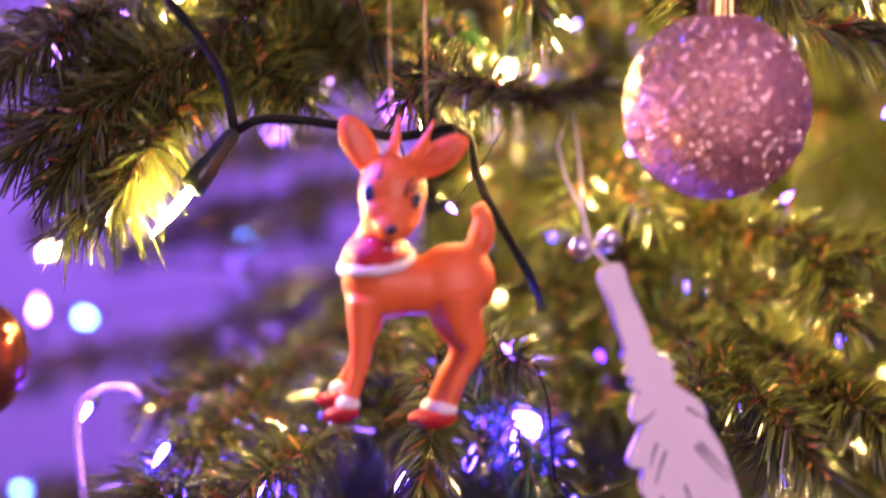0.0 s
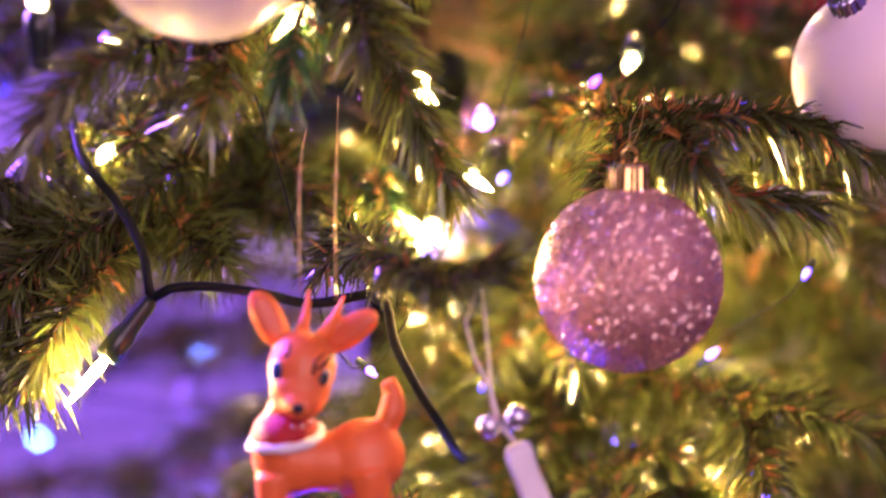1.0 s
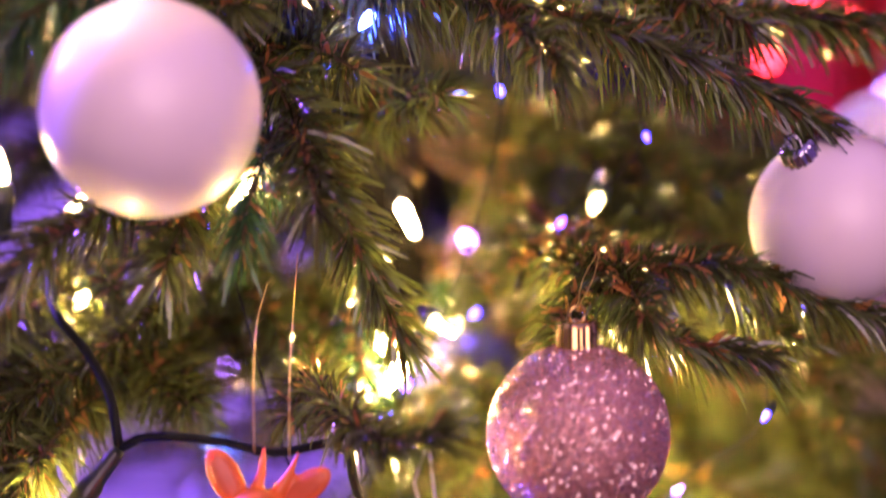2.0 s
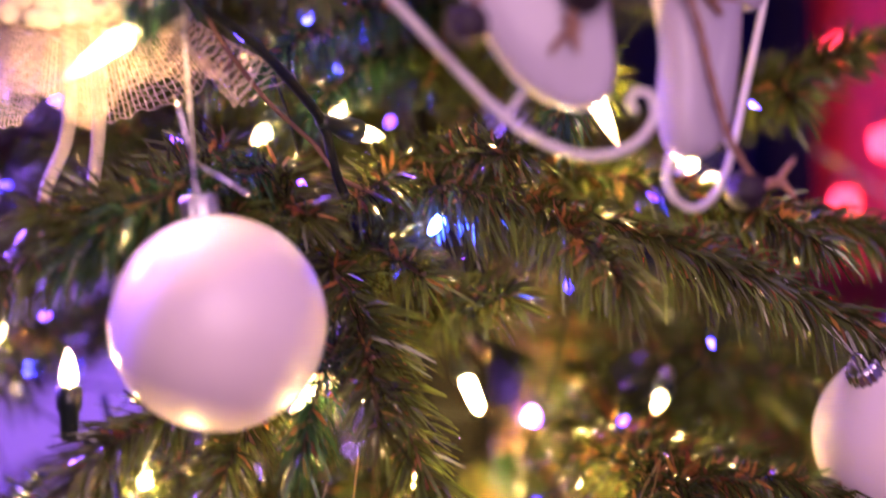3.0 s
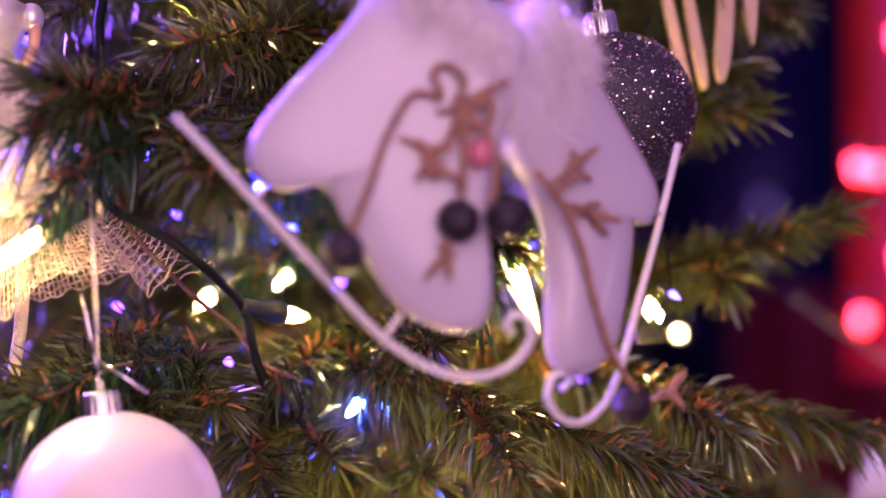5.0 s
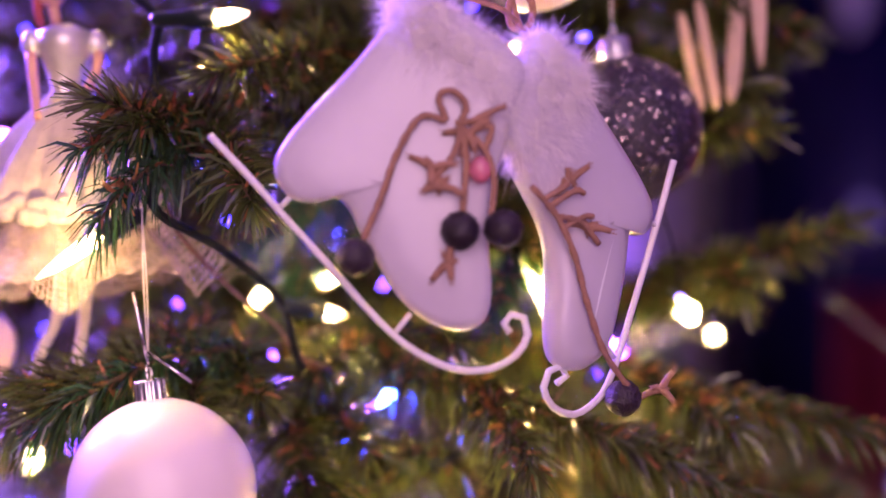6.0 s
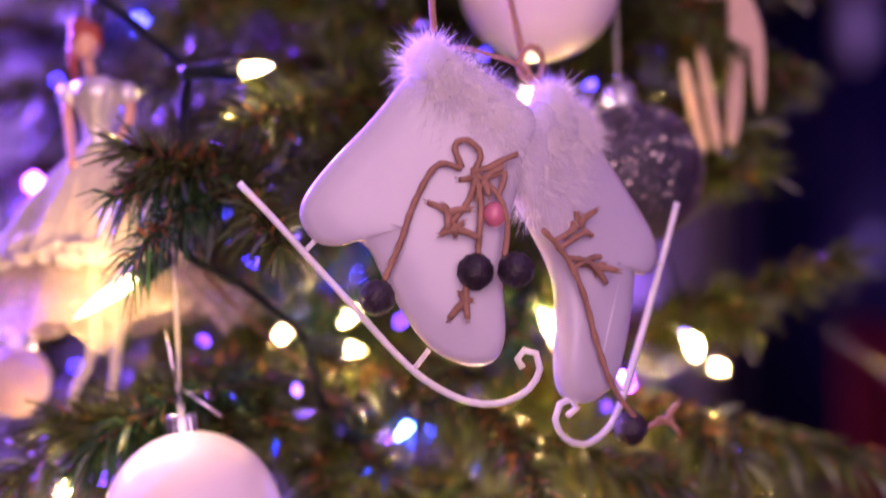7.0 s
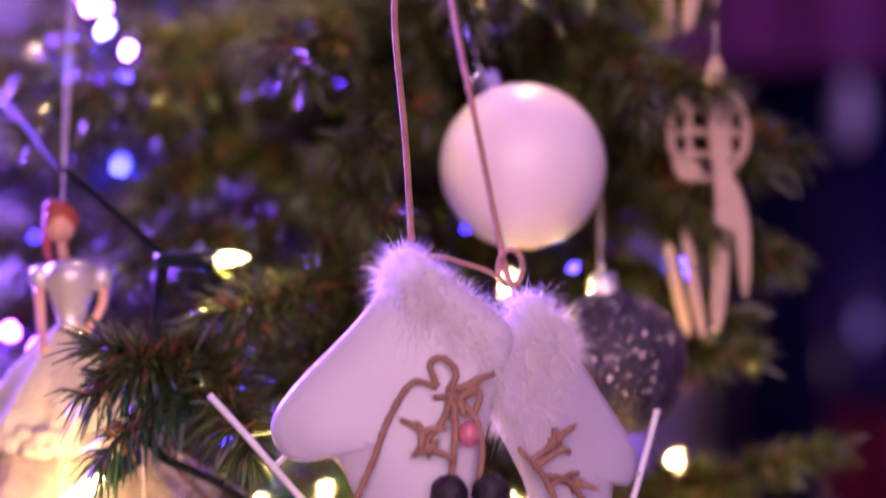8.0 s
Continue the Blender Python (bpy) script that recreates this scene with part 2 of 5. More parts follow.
def slab(bm, outline, y0, y1, round_by=0.0, dome=0.0, mat=0):
    """A plate cut along an outline of (x, z), from y0 (front) to y1, its rims rounded, its front swelling by dome."""
    n = len(outline)
    c = Vector((sum(p[0] for p in outline) / n, 0, sum(p[1] for p in outline) / n))
    rows = []
    for inset, y in ((round_by * 1.2, y0), (round_by * 0.35, y0 + round_by * 0.35), (0, y0 + round_by), (0, y1 - round_by), (round_by * 0.35, y1 - round_by * 0.35), (round_by * 1.2, y1)):
        row = []
        for x, z in outline:
            p = Vector((x, 0, z))
            d = c - p
            q = p + d.normalized() * min(inset, d.length * 0.5)
            row.append(bm.verts.new((q.x, y, q.z)))
        rows.append(row)
    for a, b in zip(rows, rows[1:]):
        for i in range(n):
            bm.faces.new((a[i], a[(i + 1) % n], b[(i + 1) % n], b[i])).material_index = mat
    caps = []
    for row, sign in ((rows[0], -1), (rows[-1], 1)):
        if dome:
            prev = row
            for k in (0.66, 0.33):
                ring = [bm.verts.new((c.x + (v.co.x - c.x) * k, v.co.y + sign * dome * (1 - k * k), c.z + (v.co.z - c.z) * k)) for v in row]
                for i in range(n):
                    bm.faces.new((prev[i], prev[(i + 1) % n], ring[(i + 1) % n], ring[i])).material_index = mat
                prev = ring
            caps.append(bm.faces.new(prev))
        else:
            caps.append(bm.faces.new(row))
        caps[-1].material_index = mat
    for f in caps:
        f.normal_update()
    made = bmesh.ops.triangulate(bm, faces=caps, ngon_method="EAR_CLIP")["faces"]
    if not dome:
        flat = set(made)
        bmesh.ops.split_edges(bm, edges=[e for e in bm.edges if 0 < sum(f in flat for f in e.link_faces) < len(e.link_faces)])
    bmesh.ops.recalc_face_normals(bm, faces=bm.faces[:])
    return bm


def rounded(outline, cuts=2):
    """Corner cutting of a closed outline."""
    for _ in range(cuts):
        out = []
        for a, b in zip(outline, outline[1:] + outline[:1]):
            out += [(a[0] * 0.75 + b[0] * 0.25, a[1] * 0.75 + b[1] * 0.25), (a[0] * 0.25 + b[0] * 0.75, a[1] * 0.25 + b[1] * 0.75)]
        outline = out
    return outline


def box(bm, lo, hi, bevel=0.0):
    r = bmesh.ops.create_cube(bm, size=1)
    for v in r["verts"]:
        v.co = Vector([lo[i] + (v.co[i] + 0.5) * (hi[i] - lo[i]) for i in range(3)])
    if bevel:
        bmesh.ops.bevel(bm, geom=bm.edges[:], offset=bevel, segments=2, affect="EDGES")
    return bm


# ---- room ----
def wall(name, lo, hi, mat):
    ob = new(name, mesh_of(name, box(bmesh.new(), lo, hi), mat))
    for p in ob.data.polygons:
        p.use_smooth = False
    return tagged(ob, kind="structure")


wall("floor", (-2.6, -3.1, -0.1), (2.6, 3.1, 0.0), floor_wood)
wall("ceiling", (-2.6, -3.1, 2.5), (2.6, 3.1, 2.6), ceiling_paint)
wall("wall_north", (-2.6, 3.0, 0.0), (2.6, 3.1, 2.5), wall_paint)
wall("wall_south", (-2.6, -3.1, 0.0), (2.6, -3.0, 2.5), wall_paint)
wall("wall_west", (-2.6, -3.0, 0.0), (-2.5, 3.0, 2.5), wall_paint)
wall("wall_east", (2.5, -3.0, 0.0), (2.6, 3.0, 2.5), wall_paint)
wall("wall_alcove", (-2.5, 1.5, 0.0), (0.16, 1.62, 2.5), wall_paint)
win = tagged(thing("window_1", "night window behind a dark frame", "window"), kind="structure")
for x0, x1, z0, z1 in ((0.30, 0.36, 1.0, 2.3), (1.20, 1.26, 1.0, 2.3), (0.36, 1.20, 1.0, 1.06), (0.36, 1.20, 2.24, 2.3), (0.75, 0.80, 1.06, 2.24)):
    part("window_frame", box(bmesh.new(), (x0, 2.93, z0), (x1, 2.998, z1), 0.006), frame_dark, win)
for x0, x1 in ((0.36, 0.75), (0.80, 1.20)):
    part("pane", box(bmesh.new(), (x0, 2.96, 1.06), (x1, 2.97, 2.24)), night_glass, win)


def curtain(name, label, mat, x0, x1, z0, z1, y, folds):
    bm = bmesh.new()
    cols = []
    n = folds * 10
    for i in range(n + 1):
        k = i / n
        w = 0.018 * math.sin(2 * math.pi * folds * k) + 0.006 * math.sin(5.3 * folds * k + 1)
        cols.append([bm.verts.new((x0 + (x1 - x0) * k, y + w * (0.5 + 0.5 * (1 - j / 8)) , z1 + (z0 - z1) * j / 8)) for j in range(9)])
    for a, b in zip(cols, cols[1:]):
        for j in range(8):
            bm.faces.new((a[j], b[j], b[j + 1], a[j + 1]))
    bmesh.ops.solidify(bm, geom=bm.faces[:], thickness=0.003)
    return tagged(new(name, mesh_of(name, bm, mat)), label, "curtain")


curtain("valance", "gathered dark maroon cloth valance above a window", maroon_cloth, 0.2, 1.4, 2.23, 2.48, 2.86, 7)
curtain("red_curtain", "bright red cloth hanging beside the tree", red_cloth, 0.388, 1.15, 1.44, 2.495, 1.0, 8)
curtain("maroon_curtain", "dark maroon curtain drawn aside at a window", crimson_cloth, 0.50, 1.4, 0.02, 1.56, 2.60, 7)

hung = thing("window_ornament", "pale oval ornament hanging in front of the night window", "ornament", pose(0.535, 2.70, 2.11))
part("oval", lathe(bmesh.new(), [(0.004, -0.07), (0.018, -0.058), (0.028, -0.025), (0.030, 0.01), (0.024, 0.045), (0.010, 0.066), (0.004, 0.072)], 24), ceiling_paint, hung)
part("cord", tube(bmesh.new(), [(0, 0, 0.07), (0.001, 0, 0.2), (0, 0, 0.39)], 0.0012, 6, 0.03), ceiling_paint, hung)

# ---- the tree ----
TRUNK = Vector((0.075, 0.42, 0.0))
tree = thing("christmas_tree", "green artificial fir with lit warm and blue lights", "tree", Matrix.Translation(TRUNK))
part("trunk", lathe(bmesh.new(), [(0.025, 0.0), (0.022, 0.6), (0.018, 1.5), (0.012, 2.05), (0.004, 2.1)], 16), trunk_dark, tree)
foot = bmesh.new()
for k in range(4):
    a = math.pi / 4 + k * math.pi / 2
    tube(foot, [(0, 0, 0.14), (0.10 * math.cos(a), 0.10 * math.sin(a), 0.05), (0.26 * math.cos(a), 0.26 * math.sin(a), 0.012)], 0.011)
part("tree_stand", foot, trunk_dark, tree)
rng = np.random.default_rng(7)


def needle_mesh(lines, per_mm, length, width, droop, mat, lean=(32, 72)):
    """Flat plastic needles round one or more twigs."""
    V, Fc, base = [], [], 0
    for line in lines:
        p = np.array([tuple(q) for q in line])
        seg = np.linalg.norm(np.diff(p, axis=0), axis=1)
        s = np.concatenate([[0], np.cumsum(seg)])
        n = int(s[-1] * 1000 * per_mm)
        u = np.sort(rng.uniform(0.02, 1.0, n)) * s[-1]
        i = np.clip(np.searchsorted(s, u) - 1, 0, len(seg) - 1)
        f = ((u - s[i]) / seg[i])[:, None]
        b = p[i] * (1 - f) + p[i + 1] * f
        # needles left out close to the trunk, so its near black colour gives a shaded hollow
        keep = ~((np.abs(b[:, 0] + 0.008) < 0.05) & (b[:, 2] > 1.36) & (b[:, 2] < 1.475) & (b[:, 1] > -0.2) & (b[:, 1] < 0.0))
        b, i, u, n = b[keep], i[keep], u[keep], int(keep.sum())
        t = (p[i + 1] - p[i]) / seg[i][:, None]
        r = rng.normal(size=(n, 3))
        r -= t * np.sum(r * t, 1)[:, None]
        r /= np.linalg.norm(r, axis=1)[:, None]
        a = np.radians(rng.uniform(*lean, n)) * (1 - 0.45 * np.clip((u / s[-1] - 0.85) / 0.15, 0, 1))
        d = t * np.cos(a)[:, None] + r * np.sin(a)[:, None]
        L = (length * rng.uniform(0.7, 1.2, n) * (1 - 0.25 * u / s[-1]))[:, None]
        wv = np.cross(d, rng.normal(size=(n, 3)))
        wv *= (width * 0.5 * rng.uniform(0.7, 1.2, (n, 1))) / np.linalg.norm(wv, axis=1)[:, None]
        down = np.array([0, 0, -1.0]) * droop * L
        bend = rng.normal(size=(n, 3)) * 0.05 * L
        mid, end = b + d * L * 0.55 + down * 0.25 + bend, b + d * L + down + bend
        v = np.stack([b - wv * 0.8, b + wv * 0.8, mid - wv, mid + wv, end - wv * 0.35, end + wv * 0.35], 1).reshape(-1, 3)
        k = base + 6 * np.arange(n)[:, None]
        Fc.append(np.stack([k + 0, k + 1, k + 3, k + 2, k + 2, k + 3, k + 5, k + 4], 2).reshape(-1, 4))
        V.append(v)
        base += 6 * n
    me = bpy.data.meshes.new("needles")
    me.from_pydata(np.concatenate(V).tolist(), [], np.concatenate(Fc).tolist())
    me.materials.append(mat)
    for q in me.polygons:
        q.use_smooth = True
    return me


def branch(pts, per_mm=3.6, length=0.021, width=0.00125, droop=0.12, sides=0, side_length=0.06, brown=1.0, leaf=None):
    """One branch: a wrapped wire stem, side twigs, its needles and its short brown needles."""
    pts = [Vector(p) - TRUNK for p in pts]
    main = smooth_line(pts, 0.006)
    lines = [main]
    for k in range(sides):
        i = int(len(main) * (0.12 + 0.7 * (k + 0.5) / sides))
        t = (main[min(i + 1, len(main) - 1)] - main[i - 1]).normalized()
        sgn = 1 if k % 2 else -1
        out = t.cross(Vector((rng.normal() * 0.3, rng.normal() * 0.3, 1))).normalized() * sgn
        d = (t * 0.8 + out * 0.75 + Vector((0, 0, rng.uniform(-0.25, 0.15)))).normalized()
        L = side_length * rng.uniform(0.75, 1.2) * (1 - 0.4 * k / sides)
        q0 = main[i]
        lines.append(smooth_line([q0, q0 + d * L * 0.5 + Vector((0, 0, -0.002)), q0 + d * L + Vector((0, 0, -0.008))], 0.006))
    bm = bmesh.new()
    for line in lines:
        tube(bm, line, 0.0013, 6, 0, 0.6)
    b = part("branch", bm, stem_brown, tree)
    part("needles", needle_mesh(lines, per_mm, length, width, droop, leaf or needle_green), None, b)
    if brown:
        part("brown_needles", needle_mesh(lines, brown, 0.010, 0.0014, 0.0, needle_brown, (40, 90)), None, b, "short brown plastic needles along the stem")
    return b


# branches in front, one by one
branch([(0.065, 0.3, 1.47), (0.055, 0.2, 1.462), (0.07, 0.15, 1.456), (0.11, 0.135, 1.446), (0.141, 0.128, 1.435), (0.168, 0.135, 1.425), (0.196, 0.145, 1.412), (0.212, 0.15, 1.404)], 5.2, length=0.019, droop=0.38, sides=5, brown=1.5)
branch([(0.075, 0.35, 1.48), (0.06, 0.24, 1.468), (0.111, 0.19, 1.464), (0.167, 0.18, 1.451), (0.218, 0.17, 1.44), (0.24, 0.17, 1.437)], 5.2, length=0.019, droop=0.38, sides=4, brown=1.5)
branch([(0.12, 0.38, 1.4), (0.128, 0.27, 1.38), (0.132, 0.2, 1.369), (0.142, 0.16, 1.362), (0.18, 0.15, 1.36), (0.207, 0.15, 1.348), (0.227, 0.15, 1.342)], 5.2, length=0.019, droop=0.38, sides=4, brown=1.5)
branch([(0.1, 0.3, 1.37), (0.137, 0.15, 1.36), (0.15, 0.14, 1.341), (0.186, 0.14, 1.332)], 5.2, length=0.019, droop=0.38, sides=2, brown=1.5)
branch([(0.05, 0.36, 1.36), (0.042, 0.2, 1.333), (0.052, 0.12, 1.324), (0.066, 0.085, 1.319), (0.08, 0.075, 1.322)], 5.2, length=0.017, droop=0.14, sides=2, side_length=0.025, brown=0.8)
branch([(0.06, 0.36, 1.43), (0.052, 0.18, 1.41), (0.001, 0.13, 1.394), (-0.03, 0.1, 1.379), (-0.045, 0.1, 1.361)], 5.2, droop=0.14, sides=5, brown=0.8)
branch([(0.06, 0.34, 1.46), (0.032, 0.16, 1.441), (0.046, 0.13, 1.409), (0.061, 0.12, 1.37), (0.072, 0.12, 1.344)], 5.2, droop=0.14, sides=4, brown=0.8)
branch([(0.07, 0.34, 1.58), (0.038, 0.12, 1.554), (0.01, 0.1, 1.544), (-0.004, 0.068, 1.531), (-0.014, 0.062, 1.529)], 6.0, length=0.015, width=0.0011, droop=0.14, sides=2, side_length=0.035, brown=0.8)
branch([(0.1, 0.4, 1.47), (0.166, 0.25, 1.49), (0.2, 0.22, 1.501), (0.231, 0.2, 1.512)], 5.2, droop=0.14, sides=4, brown=0.8)
branch([(0.1, 0.4, 1.56), (0.158, 0.25, 1.553), (0.18, 0.2, 1.549), (0.199, 0.19, 1.548)], 5.2, droop=0.14, sides=3, brown=0.8)
branch([(0.05, 0.36, 1.48), (0.007, 0.16, 1.459), (-0.011, 0.1, 1.451), (-0.036, 0.08, 1.44)], 5.2, droop=0.14, sides=3, brown=0.8)
branch([(0.05, 0.36, 1.35), (-0.02, 0.2, 1.34), (-0.06, 0.16, 1.325), (-0.085, 0.15, 1.31)], 5.2, droop=0.14, sides=4, brown=0.8)
branch([(0.06, 0.38, 1.21), (0.02, 0.24, 1.21), (-0.01, 0.17, 1.205), (-0.04, 0.14, 1.195)], 5.2, droop=0.14, sides=4, brown=0.8)
branch([(0.09, 0.38, 1.24), (0.125, 0.22, 1.235), (0.14, 0.14, 1.222), (0.15, 0.11, 1.205)], 5.2, droop=0.14, sides=4, brown=0.8)
branch([(0.09, 0.38, 1.28), (0.15, 0.24, 1.27), (0.19, 0.19, 1.262), (0.225, 0.17, 1.25)], 5.2, droop=0.14, sides=4, brown=0.8)
branch([(0.07, 0.38, 1.26), (0.045, 0.2, 1.235), (0.038, 0.15, 1.222), (0.032, 0.13, 1.205)], 5.2, droop=0.14, sides=3, brown=0.8)
branch([(0.08, 0.4, 1.64), (0.07, 0.22, 1.635), (0.06, 0.15, 1.625), (0.05, 0.12, 1.612)], 5.2, droop=0.14, sides=4, brown=0.8)
branch([(0.09, 0.4, 1.68), (0.13, 0.24, 1.668), (0.16, 0.18, 1.655), (0.185, 0.16, 1.645)], 5.2, droop=0.14, sides=4, brown=0.8)
branch([(0.07, 0.4, 1.7), (0.01, 0.26, 1.69), (-0.05, 0.21, 1.672), (-0.1, 0.18, 1.655)], 5.2, droop=0.14, sides=4, brown=0.8)
branch([(0.05, 0.4, 1.6), (-0.04, 0.28, 1.6), (-0.1, 0.24, 1.59), (-0.15, 0.22, 1.575)], 5.2, droop=0.14, sides=4, brown=0.8)
branch([(0.1, 0.4, 1.62), (0.15, 0.26, 1.61), (0.185, 0.23, 1.6), (0.215, 0.21, 1.588)], 5.2, droop=0.14, sides=3, brown=0.8)
branch([(0.08, 0.38, 1.52), (0.09, 0.22, 1.515), (0.1, 0.17, 1.505), (0.115, 0.15, 1.498)], 5.2, droop=0.14, sides=3, brown=0.8)
branch([(0, 0.42, 1.72), (-0.09, 0.34, 1.7), (-0.14, 0.31, 1.685), (-0.18, 0.29, 1.665)], 5.2, droop=0.14, sides=5, brown=0.8)
branch([(0, 0.44, 1.66), (-0.09, 0.36, 1.645), (-0.14, 0.33, 1.63), (-0.19, 0.31, 1.61)], 5.2, droop=0.14, sides=5, brown=0.8)
branch([(0, 0.44, 1.6), (-0.09, 0.36, 1.575), (-0.14, 0.32, 1.56), (-0.18, 0.3, 1.54)], 5.2, droop=0.14, sides=5, brown=0.8)
branch([(0, 0.44, 1.53), (-0.08, 0.36, 1.5), (-0.13, 0.32, 1.485), (-0.17, 0.3, 1.465)], 5.2, droop=0.14, sides=5, brown=0.8)
branch([(0.07, 0.24, 1.578), (0.045, 0.14, 1.566), (0.026, 0.1, 1.557), (0.014, 0.086, 1.55)], 5.2, droop=0.14, sides=1, brown=0.8)
branch([(0.07, 0.24, 1.47), (0.055, 0.17, 1.463), (0.046, 0.148, 1.456), (0.038, 0.135, 1.45)], 5.2, droop=0.14, sides=1, brown=0.8)
branch([(0.06, 0.36, 1.7), (0.04, 0.22, 1.685), (0.03, 0.16, 1.665), (0.02, 0.14, 1.648)], 5.2, droop=0.14, sides=4, brown=0.8)
branch([(0.09, 0.36, 1.73), (0.11, 0.22, 1.71), (0.125, 0.17, 1.695), (0.14, 0.15, 1.68)], 5.2, droop=0.14, sides=4, brown=0.8)
branch([(0.05, 0.36, 1.75), (0.06, 0.22, 1.725), (0.06, 0.16, 1.705), (0.055, 0.13, 1.69)], 5.2, droop=0.14, sides=4, brown=0.8)
branch([(0.12, 0.38, 1.66), (0.16, 0.26, 1.65), (0.18, 0.2, 1.635), (0.2, 0.18, 1.62)], 5.2, droop=0.14, sides=3, brown=0.8)
branch([(0.02, 0.36, 1.64), (-0.01, 0.22, 1.625), (-0.02, 0.17, 1.61), (-0.03, 0.15, 1.595)], 5.2, droop=0.14, sides=4, brown=0.8)
branch([(0, 0.34, 1.36), (-0.025, 0.22, 1.335), (-0.042, 0.16, 1.315), (-0.056, 0.137, 1.292)], 5.2, droop=0.14, sides=4, brown=0.8)
branch([(0.02, 0.16, 1.55), (0.004, 0.1, 1.535), (-0.006, 0.07, 1.536), (-0.016, 0.06, 1.538)], 5.2, droop=0.14, sides=1, brown=0.8)
branch([(0, 0.16, 1.47), (-0.02, 0.1, 1.452), (-0.035, 0.09, 1.448), (-0.048, 0.085, 1.446)], 5.2, droop=0.14, sides=2, brown=0.8)
branch([(0.03, 0.36, 1.37), (-0.02, 0.24, 1.352), (-0.05, 0.17, 1.33), (-0.072, 0.145, 1.302)], 5.2, droop=0.14, sides=4, brown=0.8)
branch([(0.02, 0.36, 1.4), (-0.04, 0.22, 1.365), (-0.075, 0.17, 1.345), (-0.1, 0.15, 1.325)], 5.2, droop=0.14, sides=4, brown=0.8)
branch([(0.04, 0.36, 1.39), (0.01, 0.24, 1.368), (-0.01, 0.2, 1.355), (-0.03, 0.18, 1.34)], 5.2, droop=0.14, sides=4, brown=0.8)
branch([(0.11, 0.38, 1.38), (0.155, 0.24, 1.368), (0.18, 0.18, 1.352), (0.2, 0.16, 1.335)], 5.2, droop=0.14, sides=3, brown=0.8)
branch([(0.03, 0.38, 1.23), (-0.02, 0.24, 1.215), (-0.05, 0.18, 1.2), (-0.075, 0.15, 1.185)], 5.2, droop=0.14, sides=4, brown=0.8)
branch([(0.1, 0.38, 1.22), (0.085, 0.24, 1.21), (0.08, 0.2, 1.2), (0.08, 0.17, 1.185)], 5.2, droop=0.14, sides=4, brown=0.8)
branch([(0.12, 0.38, 1.23), (0.16, 0.22, 1.225), (0.175, 0.15, 1.215), (0.19, 0.13, 1.2)], 5.2, droop=0.14, sides=4, brown=0.8)
branch([(0, 0.38, 1.52), (-0.06, 0.26, 1.515), (-0.09, 0.2, 1.505), (-0.12, 0.18, 1.49)], 5.2, droop=0.14, sides=4, brown=0.8)
branch([(0, 0.38, 1.66), (-0.04, 0.24, 1.65), (-0.055, 0.19, 1.64), (-0.07, 0.17, 1.625)], 5.2, droop=0.14, sides=4, brown=0.8)
branch([(0.05, 0.38, 1.7), (0.03, 0.24, 1.69), (0.02, 0.18, 1.675), (0.01, 0.16, 1.66)], 5.2, droop=0.14, sides=4, brown=0.8)
branch([(0.1, 0.38, 1.74), (0.13, 0.26, 1.72), (0.15, 0.2, 1.7), (0.16, 0.18, 1.68)], 5.2, droop=0.14, sides=4, brown=0.8)
branch([(0.08, 0.38, 1.72), (0.09, 0.24, 1.705), (0.095, 0.18, 1.69), (0.1, 0.16, 1.672)], 5.2, droop=0.14, sides=4, brown=0.8)


# drooping tips that half cover the lit bulbs
for pts in ([(-0.085, 0.175, 1.318), (-0.072, 0.158, 1.308), (-0.060, 0.150, 1.298), (-0.050, 0.146, 1.292)],
            [(-0.070, 0.18, 1.326), (-0.058, 0.160, 1.316), (-0.048, 0.152, 1.304)]):
    branch(pts, 1.9, length=0.020, width=0.0013, droop=0.55, brown=0.3)
for pts in ([(0.012, 0.095, 1.528), (0.000, 0.072, 1.518), (-0.008, 0.060, 1.508), (-0.012, 0.056, 1.500)],
            [(0.012, 0.09, 1.535), (-0.006, 0.07, 1.528), (-0.020, 0.058, 1.522)],
            [(0.040, 0.16, 1.425), (0.034, 0.125, 1.404), (0.028, 0.112, 1.388), (0.026, 0.108, 1.376)],
            [(0.105, 0.345, 1.385), (0.098, 0.325, 1.365), (0.094, 0.318, 1.350)],
            [(0.02, 0.13, 1.462), (-0.002, 0.095, 1.456), (-0.018, 0.082, 1.447), (-0.030, 0.076, 1.440)],
            [(-0.005, 0.12, 1.455), (-0.022, 0.09, 1.446), (-0.036, 0.08, 1.434)],
            [(0.055, 0.24, 1.350), (0.058, 0.21, 1.338), (0.060, 0.20, 1.326)],
            [(0.062, 0.24, 1.222), (0.067, 0.20, 1.214), (0.070, 0.18, 1.202), (0.072, 0.172, 1.192)],
            [(0.07, 0.25, 1.535), (0.045, 0.205, 1.525), (0.025, 0.18, 1.512), (0.012, 0.17, 1.500)],
            [(0.07, 0.26, 1.515), (0.05, 0.215, 1.508), (0.034, 0.19, 1.496), (0.024, 0.18, 1.484)],
            [(0.120, 0.21, 1.512), (0.112, 0.16, 1.500), (0.108, 0.138, 1.486), (0.106, 0.128, 1.474)]):
    branch(pts, 4.6, length=0.016, width=0.0010, droop=0.45, brown=0.6, leaf=needle_fine)
